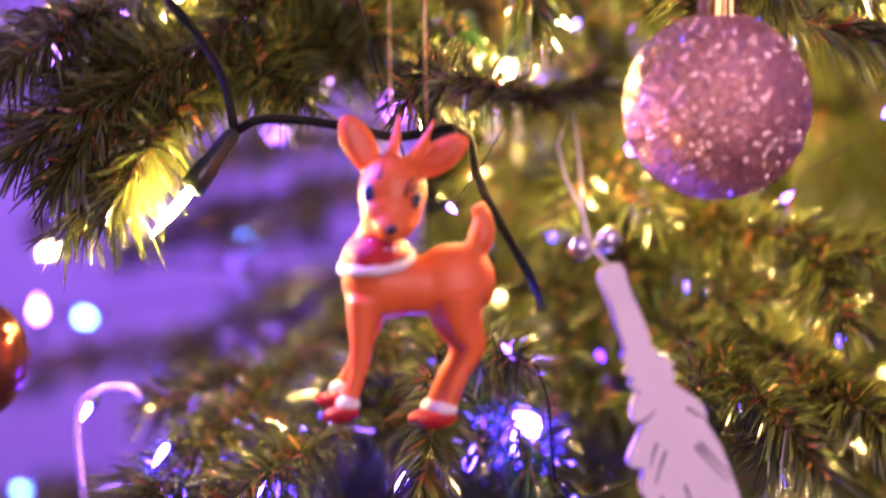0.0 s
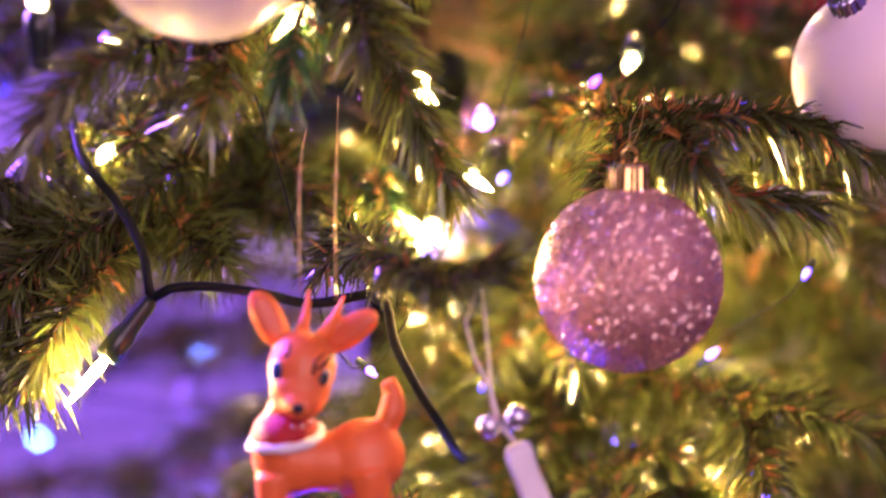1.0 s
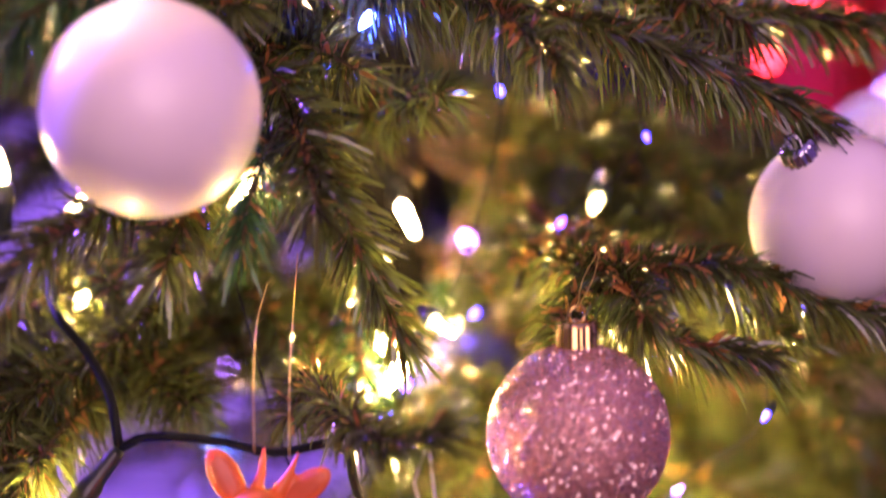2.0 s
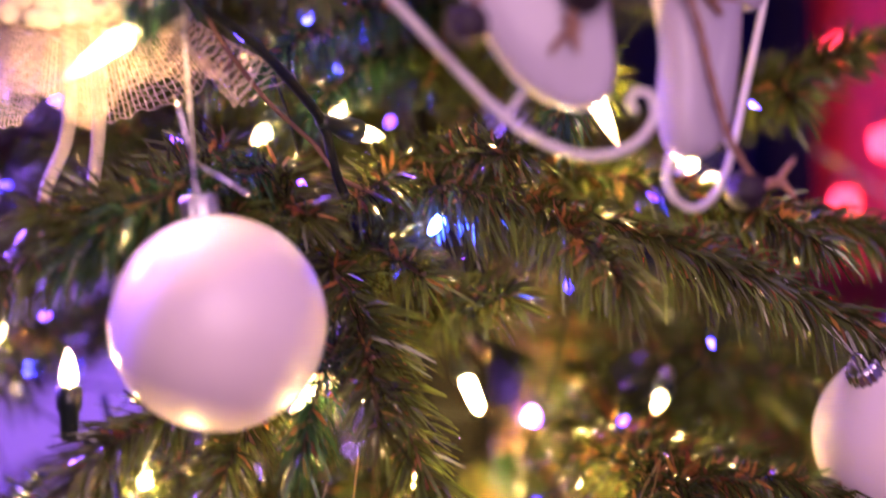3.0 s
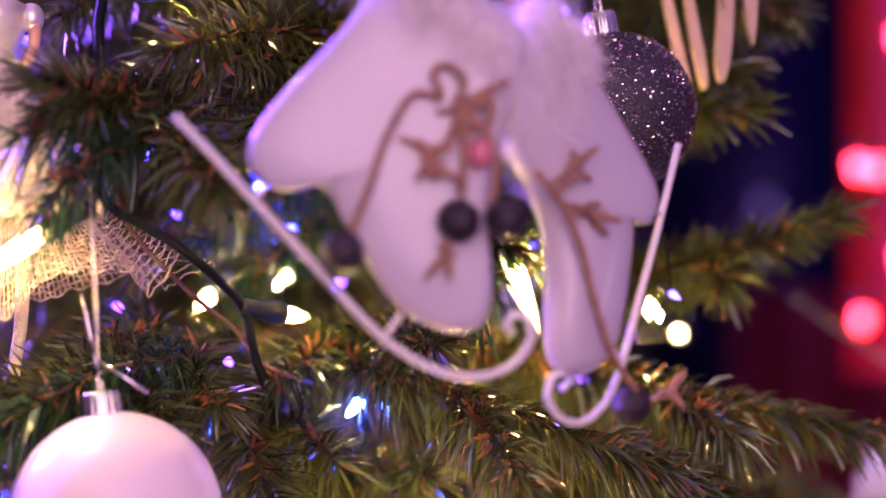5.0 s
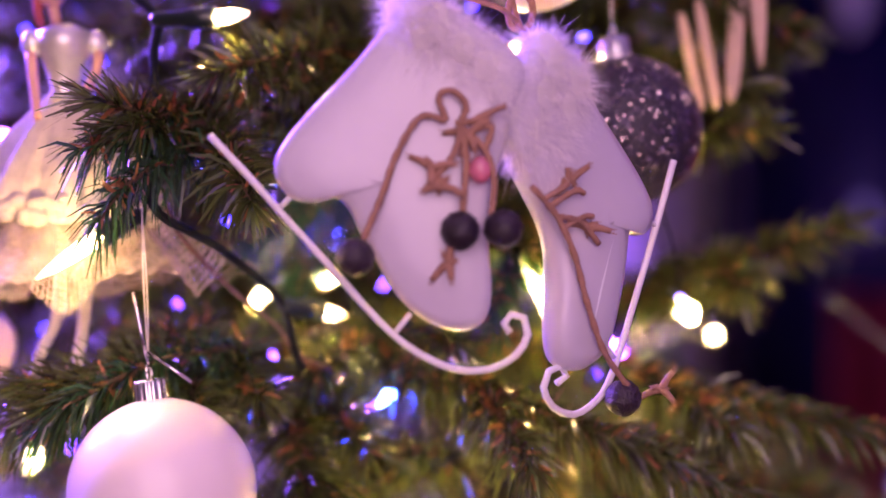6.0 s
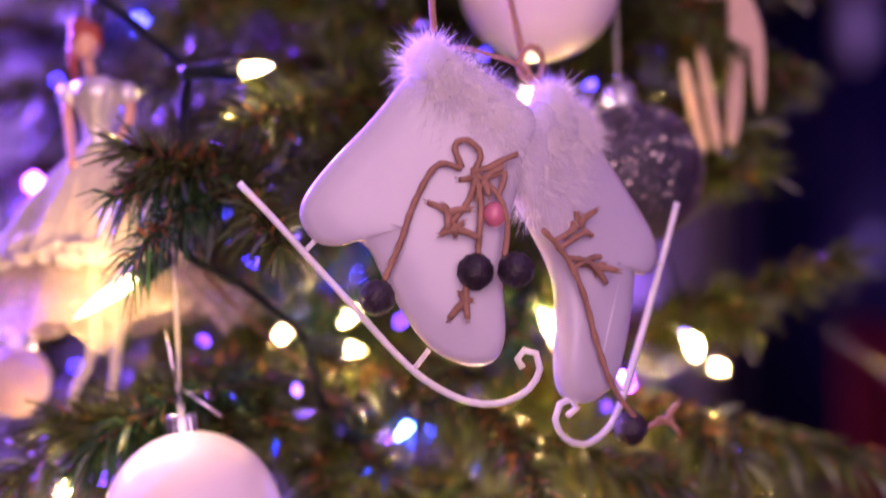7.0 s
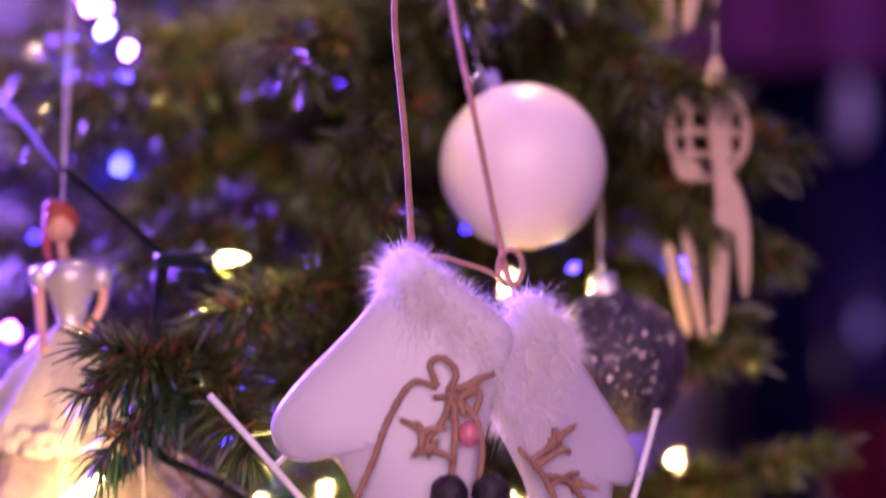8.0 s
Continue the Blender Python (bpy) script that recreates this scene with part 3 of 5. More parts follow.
# dark tips round the upper baubles and the wooden figurines
for pts in ([(0.07, 0.34, 1.668), (0.06, 0.20, 1.652), (0.058, 0.14, 1.632), (0.066, 0.112, 1.612)],
            [(0.06, 0.34, 1.625), (0.045, 0.20, 1.612), (0.052, 0.14, 1.598), (0.072, 0.115, 1.588)],
            [(0.05, 0.36, 1.675), (0.03, 0.20, 1.668), (0.026, 0.13, 1.654), (0.038, 0.105, 1.640)],
            [(0.11, 0.36, 1.69), (0.135, 0.22, 1.676), (0.150, 0.16, 1.656), (0.160, 0.135, 1.632)],
            [(0.12, 0.36, 1.63), (0.155, 0.23, 1.626), (0.172, 0.18, 1.612), (0.182, 0.165, 1.594)],
            [(0.12, 0.36, 1.60), (0.155, 0.25, 1.585), (0.175, 0.20, 1.570), (0.196, 0.19, 1.562)],
            [(0.02, 0.36, 1.60), (-0.01, 0.22, 1.592), (-0.024, 0.16, 1.582), (-0.03, 0.135, 1.570)],
            [(0.02, 0.36, 1.665), (-0.025, 0.22, 1.655), (-0.055, 0.16, 1.640), (-0.075, 0.14, 1.622)],
            [(0.09, 0.34, 1.715), (0.085, 0.19, 1.700), (0.088, 0.13, 1.682), (0.096, 0.108, 1.660)],
            [(0.05, 0.30, 1.560), (0.046, 0.18, 1.552), (0.040, 0.135, 1.540), (0.032, 0.118, 1.526)]):
    branch(pts, 5.6, length=0.018, width=0.0011, droop=0.2, sides=3, side_length=0.045, brown=0.5)


# the rest of the crown, further in and round the back
for k in range(270):
    z = rng.uniform(1.02, 1.92)
    a = rng.uniform(0, 2 * math.pi) if k % 4 == 0 else rng.uniform(math.pi * 0.95, math.pi * 2.05)
    reach = (0.46 - 0.22 * (z - 1.0)) * rng.uniform(0.55, 1.0)
    d = Vector((math.cos(a), math.sin(a), 0))
    tip = TRUNK + d * reach + Vector((0, 0, z - 0.03))
    if tip.y < 0.20 and -0.16 < tip.x < 0.30:
        reach = (0.42 - rng.uniform(0.17, 0.30)) / max(0.2, -d.y)
        tip = TRUNK + d * reach + Vector((0, 0, z - 0.03))
    if tip.z > 1.38 and tip.x > 0.10 + 0.088 * (tip.y + 0.484):
        continue
    if 0.03 < tip.x < 0.15 and 1.28 < tip.z < 1.46 and tip.y < 0.40:
        continue
    if tip.x < 0.05 and 1.14 < tip.z < 1.325:
        continue
    root = TRUNK + d * 0.02 + Vector((0, 0, z + 0.03))
    midp = root.lerp(tip, 0.5) + Vector((rng.normal() * 0.015, rng.normal() * 0.015, 0.005))
    branch([root, midp, tip], per_mm=2.4, length=0.023, sides=4, brown=0.3)
for k in range(5):
    x = -0.27 + 0.25 * ((k * 0.618) % 1)
    z = 1.16 + 0.19 * ((k * 0.382) % 1)
    tip = Vector((x, 0.62 + 0.15 * ((k * 0.755) % 1), z))
    root = TRUNK + Vector((-0.02, 0.02, z + 0.05))
    branch([root, root.lerp(tip, 0.5) + Vector((0, 0, 0.01)), tip], per_mm=2.0, length=0.023, sides=5, brown=0.3)
# dark branches added behind the trunk, to keep the hollow dark against the wall
for k in range(8):
    z = 1.375 + 0.014 * k
    x = 0.10 * ((k * 0.618) % 1)
    branch([(x - 0.07, 0.57 + 0.02 * (k % 3), z), (x + 0.02, 0.60, z + 0.004), (x + 0.10, 0.58, z - 0.004)], per_mm=4.0, length=0.026, sides=2, brown=0.2, leaf=needle_fine)
for k in range(90):
    z = 0.25 + 0.8 * (k % 30) / 30
    a = 2.4 * k
    reach = 0.62 - 0.2 * z
    d = Vector((math.cos(a), math.sin(a), 0))
    root = TRUNK + d * 0.02 + Vector((0, 0, z + 0.05))
    branch([root, root + d * reach * 0.5 + Vector((0, 0, 0.01)), root + d * reach - Vector((0, 0, 0.05))], per_mm=0.9, sides=5, side_length=0.14, brown=0)

# ---- light strings ----
warm_string = thing("light_string", "dark green cable with lit warm white bulbs", "string lights", group="light strings")
blue_string = thing("light_string", "thin dark cable with lit blue and violet bulbs", "string lights", group="light strings")


def bulb_mesh(length, r):
    return lathe(bmesh.new(), [(r * 0.7, 0), (r, length * 0.15), (r * 0.9, length * 0.45), (r * 0.55, length * 0.8), (r * 0.15, length)], 12)


warm_shell = glow("glowing_clear_bulb", (1.0, 0.52, 0.15), 5.0)
filament_glow = glow("bulb_wire_glow", (1.0, 0.60, 0.22), 1500)
clear, shared = warm_shell.node_tree.nodes.new("ShaderNodeBsdfTransparent"), warm_shell.node_tree.nodes.new("ShaderNodeMixShader")
shared.inputs[0].default_value = 0.4
warm_shell.node_tree.links.new(clear.outputs[0], shared.inputs[1])
warm_shell.node_tree.links.new(warm_shell.node_tree.nodes["Principled BSDF"].outputs[0], shared.inputs[2])
warm_shell.node_tree.links.new(shared.outputs[0], warm_shell.node_tree.nodes["Material Output"].inputs["Surface"])


def lamp(parent, root, mouth, tip, mat, r=0.0032, bulb_r=0.0026):
    """A lamp holder from root to mouth and its bulb on to tip."""
    root, mouth, tip = Vector(root), Vector(mouth), Vector(tip)
    d = (mouth - root)
    L = d.length
    m = Matrix.Translation(root) @ d.to_track_quat("Z", "Y").to_matrix().to_4x4()
    bm = lathe(bmesh.new(), [(r * 0.55, 0), (r * 0.7, L * 0.08), (r * 0.78, L * 0.5), (r, L * 0.62), (r * 1.05, L * 0.97), (r * 0.8, L)], 16, m)
    s = part("lamp_holder", bm, socket_black, parent)
    d = tip - mouth
    bm = bulb_mesh(d.length, bulb_r)
    bm.transform(Matrix.Translation(mouth) @ d.to_track_quat("Z", "Y").to_matrix().to_4x4())
    if mat is warm_glow:
        part("bulb", bm, warm_shell, s, "lit clear pointed bulb")
        bm = tube(bmesh.new(), [mouth + d * 0.12, mouth + d * 0.4, mouth + d * 0.72], bulb_r * 0.36, 8, 0.002, 0.5)
        part("filament", bm, filament_glow, s)
    else:
        part("bulb", bm, mat, s, "lit clear pointed bulb")
    return s


part("cable", tube(bmesh.new(), [(-0.06, 0.25, 1.385), (-0.045, 0.19, 1.372), (-0.039, 0.165, 1.357), (-0.029, 0.16, 1.344), (-0.022, 0.155, 1.331), (-0.02, 0.152, 1.322), (-0.019, 0.15, 1.313)], 0.0016, 8, 0.004), cable_black, warm_string)
part("cable", tube(bmesh.new(), [(-0.019, 0.15, 1.313), (-0.013, 0.15, 1.316), (-0.001, 0.15, 1.316), (0.015, 0.15, 1.313), (0.03, 0.15, 1.309), (0.048, 0.15, 1.311), (0.053, 0.15, 1.308), (0.055, 0.15, 1.296), (0.061, 0.15, 1.282), (0.07, 0.16, 1.266), (0.077, 0.18, 1.254), (0.09, 0.26, 1.24)], 0.0016, 8, 0.004), cable_black, warm_string)
part("cable", tube(bmesh.new(), [(-0.1, 0.18, 1.64), (-0.07, 0.13, 1.62), (-0.052, 0.11, 1.605), (-0.044, 0.105, 1.6), (-0.023, 0.1, 1.584), (-0.008, 0.097, 1.571), (-0.008, 0.095, 1.56), (-0.004, 0.085, 1.536), (0, 0.071, 1.507), (0.01, 0.085, 1.498), (0.017, 0.1, 1.493), (0.031, 0.13, 1.477), (0.035, 0.132, 1.462), (0.041, 0.138, 1.444), (0.04, 0.16, 1.436), (0.04, 0.24, 1.42)], 0.0016, 8, 0.004), cable_black, warm_string)
part("cable", tube(bmesh.new(), [(0.03, 0.34, 1.38), (0.051, 0.3, 1.399), (0.067, 0.3, 1.4), (0.073, 0.3, 1.400), (0.0755, 0.305, 1.396)], 0.0016, 8, 0.004), cable_black, warm_string)
part("cable", tube(bmesh.new(), [(0.0, 0.085, 1.51), (0.004, 0.09, 1.498), (0.016, 0.115, 1.481), (0.03, 0.13, 1.468), (0.036, 0.132, 1.459), (0.049, 0.14, 1.453), (0.06, 0.17, 1.448)], 0.0008, 8, 0.004), cable_copper, warm_string, "clear cable with a copper wire core")
lamp(warm_string, (-0.019, 0.15, 1.313), (-0.033, 0.145, 1.296), (-0.045, 0.14, 1.283), warm_bright_glow, 0.0038, 0.0017)
lamp(warm_string, (-0.009, 0.096, 1.57), (0.014, 0.092, 1.57), (0.026, 0.088, 1.571), warm_glow, 0.0038, 0.0028)
lamp(warm_string, (0.031, 0.13, 1.476), (0.042, 0.145, 1.474), (0.05, 0.152, 1.473), warm_glow, 0.0038, 0.0028)
lamp(warm_string, (0.0755, 0.305, 1.396), (0.0785, 0.307, 1.387), (0.0835, 0.309, 1.374), warm_bright_glow, 0.0038, 0.0015)
lamp(warm_string, (-0.041, 0.1, 1.381), (-0.041, 0.1, 1.397), (-0.041, 0.1, 1.408), warm_glow, 0.0038, 0.0028)
lamp(warm_string, (-0.004, 0.075, 1.503), (-0.015, 0.066, 1.495), (-0.033, 0.06, 1.481), warm_glow, 0.0038, 0.0028)
lamp(warm_string, (0.046, 0.124, 1.407), (0.034, 0.12, 1.398), (0.022, 0.115, 1.387), warm_glow, 0.0038, 0.0028)
lamp(warm_string, (0.08, 0.21, 1.34), (0.073, 0.2, 1.33), (0.067, 0.195, 1.322), warm_bright_glow, 0.0038, 0.0028)
lamp(warm_string, (0.106, 0.18, 1.512), (0.113, 0.165, 1.5), (0.126, 0.155, 1.469), warm_glow, 0.0038, 0.004)
lamp(warm_string, (0.175, 0.29, 1.585), (0.165, 0.28, 1.577), (0.157, 0.275, 1.569), warm_glow, 0.0038, 0.0028)
lamp(warm_string, (-0.02, 0.19, 1.4), (-0.028, 0.18, 1.394), (-0.036, 0.175, 1.388), warm_glow, 0.0038, 0.0028)
lamp(warm_string, (0.115, 0.18, 1.585), (0.109, 0.17, 1.575), (0.106, 0.165, 1.565), warm_glow, 0.0038, 0.0028)
lamp(warm_string, (0.15, 0.3, 1.3), (0.158, 0.29, 1.296), (0.168, 0.285, 1.292), warm_bright_glow, 0.0038, 0.0028)
lamp(warm_string, (0.186, 0.3, 1.236), (0.178, 0.29, 1.231), (0.172, 0.285, 1.227), warm_glow, 0.0034, 0.0017)
# added bulb hidden behind the rose bauble, for a gold light on its edge
lamp(warm_string, (0.118, 0.185, 1.330), (0.118, 0.170, 1.326), (0.117, 0.158, 1.322), warm_bright_glow, 0.0038, 0.0026)
lamp(warm_string, (0.128, 0.46, 1.353), (0.122, 0.45, 1.347), (0.118, 0.445, 1.340), warm_glow, 0.0038, 0.0032)
# warm bulbs added high in the crown, out of view, to brighten the upper needles
for x in (-0.03, 0.05, 0.12):
    lamp(warm_string, (x, 0.175, 1.742), (x - 0.004, 0.165, 1.732), (x - 0.008, 0.160, 1.724), warm_bright_glow, 0.0038, 0.0017)
# one more added to the left behind the rose bauble, for gold light there
lamp(warm_string, (0.080, 0.185, 1.350), (0.084, 0.177, 1.346), (0.090, 0.170, 1.341), warm_bright_glow, 0.0034, 0.0014)
# two blue bulbs added deep behind needles, to tint the foliage by the skates
lamp(blue_string, (0.026, 0.245, 1.531), (0.022, 0.237, 1.526), (0.019, 0.231, 1.521), blue_glow, 0.0022, 0.0016)
lamp(blue_string, (0.036, 0.255, 1.513), (0.032, 0.247, 1.508), (0.029, 0.241, 1.503), blue_glow, 0.0022, 0.0016)
lamp(blue_string, (0.072, 0.155, 1.452), (0.068, 0.148, 1.446), (0.064, 0.142, 1.441), blue_soft_glow, 0.0022, 0.002)
lamp(blue_string, (0.003, 0.158, 1.538), (0.000, 0.146, 1.530), (-0.003, 0.137, 1.523), blue_glow, 0.003, 0.0032)
lamp(blue_string, (0.079, 0.205, 1.216), (0.074, 0.2, 1.210), (0.069, 0.195, 1.198), low_blue_glow, 0.004, 0.0055)
lamp(blue_string, (-0.02, 0.31, 1.213), (-0.024, 0.3, 1.208), (-0.028, 0.292, 1.203), low_blue_glow, 0.0022, 0.0014)
lamp(blue_string, (0.002, 0.29, 1.201), (-0.002, 0.28, 1.196), (-0.006, 0.272, 1.19), low_blue_glow, 0.0022, 0.0014)
lamp(blue_string, (0.034, 0.31, 1.217), (0.03, 0.3, 1.212), (0.026, 0.292, 1.206), low_blue_glow, 0.0022, 0.0014)
lamp(blue_string, (0.064, 0.26, 1.195), (0.06, 0.25, 1.19), (0.056, 0.242, 1.184), low_blue_glow, 0.0022, 0.0014)
lamp(blue_string, (-0.012, 0.175, 1.206), (-0.016, 0.168, 1.201), (-0.02, 0.162, 1.196), low_blue_glow, 0.0022, 0.0014)
lamp(blue_string, (-0.044, 0.19, 1.216), (-0.048, 0.182, 1.211), (-0.052, 0.176, 1.206), low_blue_glow, 0.0022, 0.0014)
lamp(blue_string, (0.034, 0.185, 1.203), (0.03, 0.178, 1.198), (0.026, 0.172, 1.193), low_blue_glow, 0.0022, 0.0014)
lamp(blue_string, (-0.072, 0.22, 1.226), (-0.076, 0.212, 1.221), (-0.08, 0.206, 1.216), low_blue_glow, 0.0022, 0.0014)
lamp(blue_string, (0.012, 0.23, 1.216), (0.007, 0.22, 1.21), (0.002, 0.215, 1.203), low_blue_glow, 0.0022, 0.0014)
# unseen warm bulbs added behind the needles, to brighten the foliage round them
for x, y, z in ((-0.075, 0.20, 1.352), (-0.030, 0.205, 1.362), (0.038, 0.215, 1.490), (0.010, 0.215, 1.482), (0.150, 0.21, 1.385)):
    lamp(warm_string, (x, y + 0.012, z + 0.008), (x - 0.004, y, z), (x - 0.008, y - 0.008, z - 0.006), warm_glow, 0.0038, 0.0026)
# tiny violet and blue bulbs all through the branches
tiny = [Vector((-0.11 + 0.31 * ((k * 0.618) % 1), 0.15 + 0.12 * ((k * 0.755 + 0.3) % 1), 1.185 + 0.50 * k / 84)) for k in range(84)]
tiny = [p for p in tiny if not (p.z > 1.40 and p.x > 0.12 + 0.088 * (p.y + 0.484)) and not (0.03 < p.x < 0.11 and 1.36 < p.z < 1.475) and not (p.x < 0.04 and 1.20 < p.z < 1.335)]
chain = [tiny.pop(0)]
while tiny:
    chain.append(min(tiny, key=lambda p: (p - chain[-1]).length))
    tiny.remove(chain[-1])
part("cable", tube(bmesh.new(), chain, 0.0004, 5, 0.01), cable_black, blue_string)
for k, q in enumerate(chain):
    d = Vector((math.sin(2.4 * k), -0.8, math.cos(3.1 * k))).normalized()
    lamp(blue_string, q - d * 0.005, q, q + d * 0.0045, (tiny_violet_glow, tiny_blue_glow)[k % 2], 0.0016, 0.0012)
red_string = thing("light_string", "string of lit red bulbs hanging in front of red cloth", "string lights", group="light strings")
RED = [(0.372, 0.86, 1.49), (0.400, 0.85, 1.534), (0.430, 0.85, 1.510), (0.364, 0.834, 1.60), (0.380, 0.85, 1.60), (0.40, 0.86, 1.70), (0.42, 0.9, 1.85)]
part("cable", tube(bmesh.new(), RED, 0.0010, 6, 0.02), cable_black, red_string)
for p in RED[:-1]:
    q = Vector(p)
    lamp(red_string, q + Vector((0, 0, 0.014)), q, q - Vector((0, 0, 0.012)), red_glow, 0.004, 0.005)
DEEP = [((-0.117, 0.45, 1.259), warm_glow), ((0.079, 0.30, 1.240), warm_glow), ((0.105, 0.40, 1.260), warm_glow), ((0.087, 0.35, 1.216), warm_glow), ((0.177, 0.36, 1.483), warm_bright_glow), ((0.192, 0.37, 1.470), warm_glow),
        ((-0.099, 0.25, 1.413), warm_glow), ((-0.104, 0.40, 1.728), warm_glow), ((-0.17, 0.40, 1.712), warm_glow), ((-0.135, 0.50, 1.221), far_violet_glow),
        ((-0.126, 0.60, 1.209), far_blue_glow), ((-0.038, 0.70, 1.238), far_blue_glow), ((-0.146, 0.50, 1.133), far_blue_glow), ((-0.006, 0.50, 1.307), far_violet_glow), ((0.016, 0.50, 1.335), far_violet_glow)]
for k in range(60):
    z = 1.10 + 0.70 * k / 60
    a = 2.39996 * k
    r = 0.10 + 0.22 * ((k * 0.618) % 1)
    p = TRUNK + Vector((r * math.cos(a), r * math.sin(a), z))
    if p.y < 0.32:
        p.y = 0.32 + 0.3 * (0.32 - p.y)
    if p.z > 1.40 and p.x > 0.10 + 0.088 * (p.y + 0.484):
        continue
    if p.x < 0.06 and 1.18 < p.z < 1.36:
        continue
    if -0.13 < p.x < 0.01 and 1.42 < p.z < 1.53:
        continue
    left = p.x < 0.03
    DEEP.append((tuple(p), (violet_glow, blue_glow, warm_glow if z < 1.5 else blue_glow, violet_glow)[k % 4] if left else (warm_glow, blue_glow, warm_glow, violet_glow)[k % 4]))
for k in range(26):
    if 0.07 < -0.03 + 0.27 * ((k * 0.618) % 1) < 0.17 and 1.26 < 1.13 + 0.27 * ((k * 0.382 + 0.1) % 1) < 1.38:
        continue
    if 1.19 < 1.13 + 0.27 * ((k * 0.382 + 0.1) % 1) < 1.29 and 0.06 < -0.03 + 0.27 * ((k * 0.618) % 1) and k % 4:
        continue
    DEEP.append(((-0.03 + 0.27 * ((k * 0.618) % 1), 0.30 + 0.16 * ((k * 0.755) % 1), 1.13 + 0.27 * ((k * 0.382 + 0.1) % 1)), warm_bright_glow))
for k in range(30):
    if -0.15 + 0.21 * ((k * 0.618) % 1) > -0.05 and (k * 0.382 + 0.1) % 1 < 0.42:
        continue
    DEEP.append(((-0.15 + 0.21 * ((k * 0.618) % 1), 0.18 + 0.18 * ((k * 0.755) % 1), 1.545 + 0.19 * ((k * 0.382 + 0.1) % 1)), blue_glow if k % 3 == 0 else violet_glow))
DEEP = [(p, m) for p, m in DEEP if not (math.hypot(p[0] - 0.075, p[1] - 0.42) < 0.09 and 1.34 < p[2] < 1.50) and not (p[0] > 0.11 and 1.35 < p[2] < 1.46 and p[1] < 0.34) and (Vector(p) - Vector((0.276, 0.35, 1.31))).length > 0.085 and not (m in (warm_glow, warm_bright_glow) and 1.0 < p[2] < 1.25 and p[0] < 0.075)]
for string, mats in ((warm_string, (warm_glow, warm_bright_glow)), (blue_string, (blue_glow, violet_glow, far_blue_glow, far_violet_glow))):
    mine = sorted((p for p, m in DEEP if m in mats), key=lambda q: q[2])
    part("cable", tube(bmesh.new(), mine, 0.0006, 6, 0.02), cable_black, string)
for p, m in DEEP:
    q = Vector(p)
    d = Vector((rng.normal(), -abs(rng.normal()), rng.normal())).normalized()
    lamp(warm_string if m in (warm_glow, warm_bright_glow) else blue_string, q - d * 0.012, q, q + d * 0.009, m, 0.0028, 0.0024)


# ---- hanging ornaments ----
def hanger(name, pts, r, mat, parent, label=""):
    return part(name, tube(bmesh.new(), pts, r, 6, 0.006), mat, parent, label)


FLAKED = {rose_glitter: rose_flake, dark_glitter: grey_flake}


def bauble(name, label, centre, r, axis, mat, cap_mat, top=None, cap_r=0.0062, cap_h=0.0085, thread=thread_white):
    """A ball, its fluted metal cap with a wire loop, and the thread it hangs by (top, in the world)."""
    axis = Vector(axis).normalized()
    m = Matrix.Translation(centre) @ axis.to_track_quat("Z", "Y").to_matrix().to_4x4()
    ob = thing(name, label, "bauble", m, "baubles on the tree")
    n = 40
    prof = [(max(1e-4, r * math.sin(math.pi * i / n)), -r * math.cos(math.pi * i / n)) for i in range(n + 1)]
    part("ball", lathe(bmesh.new(), prof, 80), mat, ob)
    if mat in FLAKED:
        fl, r2 = bmesh.new(), np.random.default_rng(11)
        for _ in range(16000 if mat is rose_glitter else 5000):
            d = Vector(r2.normal(size=3)).normalized()
            nrm = (d + Vector(r2.normal(size=3)) * 0.6).normalized()
            a = nrm.orthogonal().normalized() * r2.uniform(0.00020, 0.00044)
            b = nrm.cross(a)
            fl.faces.new([fl.verts.new(d * (r + 0.00012) + q) for q in (a, b, -a, -b)])
        tagged(part("glitter", fl, FLAKED[mat], ob, "loose shiny glitter flakes"), kind="stuff")
    if cap_mat:
        z0 = math.sqrt(r * r - cap_r * cap_r) - 0.0006
        bm = lathe(bmesh.new(), [(cap_r * 1.04, z0), (cap_r, z0 + 0.0008), (cap_r * 0.97, z0 + cap_h * 0.8), (cap_r * 0.86, z0 + cap_h * 0.95), (cap_r * 0.3, z0 + cap_h)], 64, flute=14, depth=0.05)
        cap = part("cap", bm, cap_mat, ob, "fluted shiny metal cap")
        loop = [(0.0026 * math.cos(a), 0, z0 + cap_h + 0.0016 + 0.0026 * math.sin(a)) for a in [i * 2 * math.pi / 12 for i in range(13)]]
        part("loop", tube(bmesh.new(), loop, 0.0006, 6, 0.001), cap_mat, cap)
        if top:
            t = m.inverted() @ Vector(top)
            b = Vector((0, 0, z0 + cap_h + 0.003))
            hanger("thread", [b, b.lerp(t, 0.5) + Vector((0.0015, 0, 0)), t], 0.0002, thread, ob)
            hanger("thread", [b, b.lerp(t, 0.5) - Vector((0.002, 0, 0)), t], 0.0002, thread, ob)
    return ob


bauble("bauble", "rose pink glitter bauble with a gold cap", (0.1225, 0.115, 1.3140), 0.0273, (0.03, -0.10, 1), rose_glitter, gold, (0.137, 0.150, 1.368), thread=thread_gold)
white_ball = bauble("bauble", "pearly white bauble with a silver cap", (0.0057, 0.075, 1.4148), 0.0299, (-0.15, 0.0, 1), pearl_white, silver, (-0.003, 0.071, 1.505), 0.0055, 0.0075)
bauble("bauble", "white bauble with a tilted silver cap", (0.217, 0.160, 1.3732), 0.0285, (-0.50, -0.45, 0.74), pearl_white, silver, (0.172, 0.136, 1.428), 0.0058, 0.006)
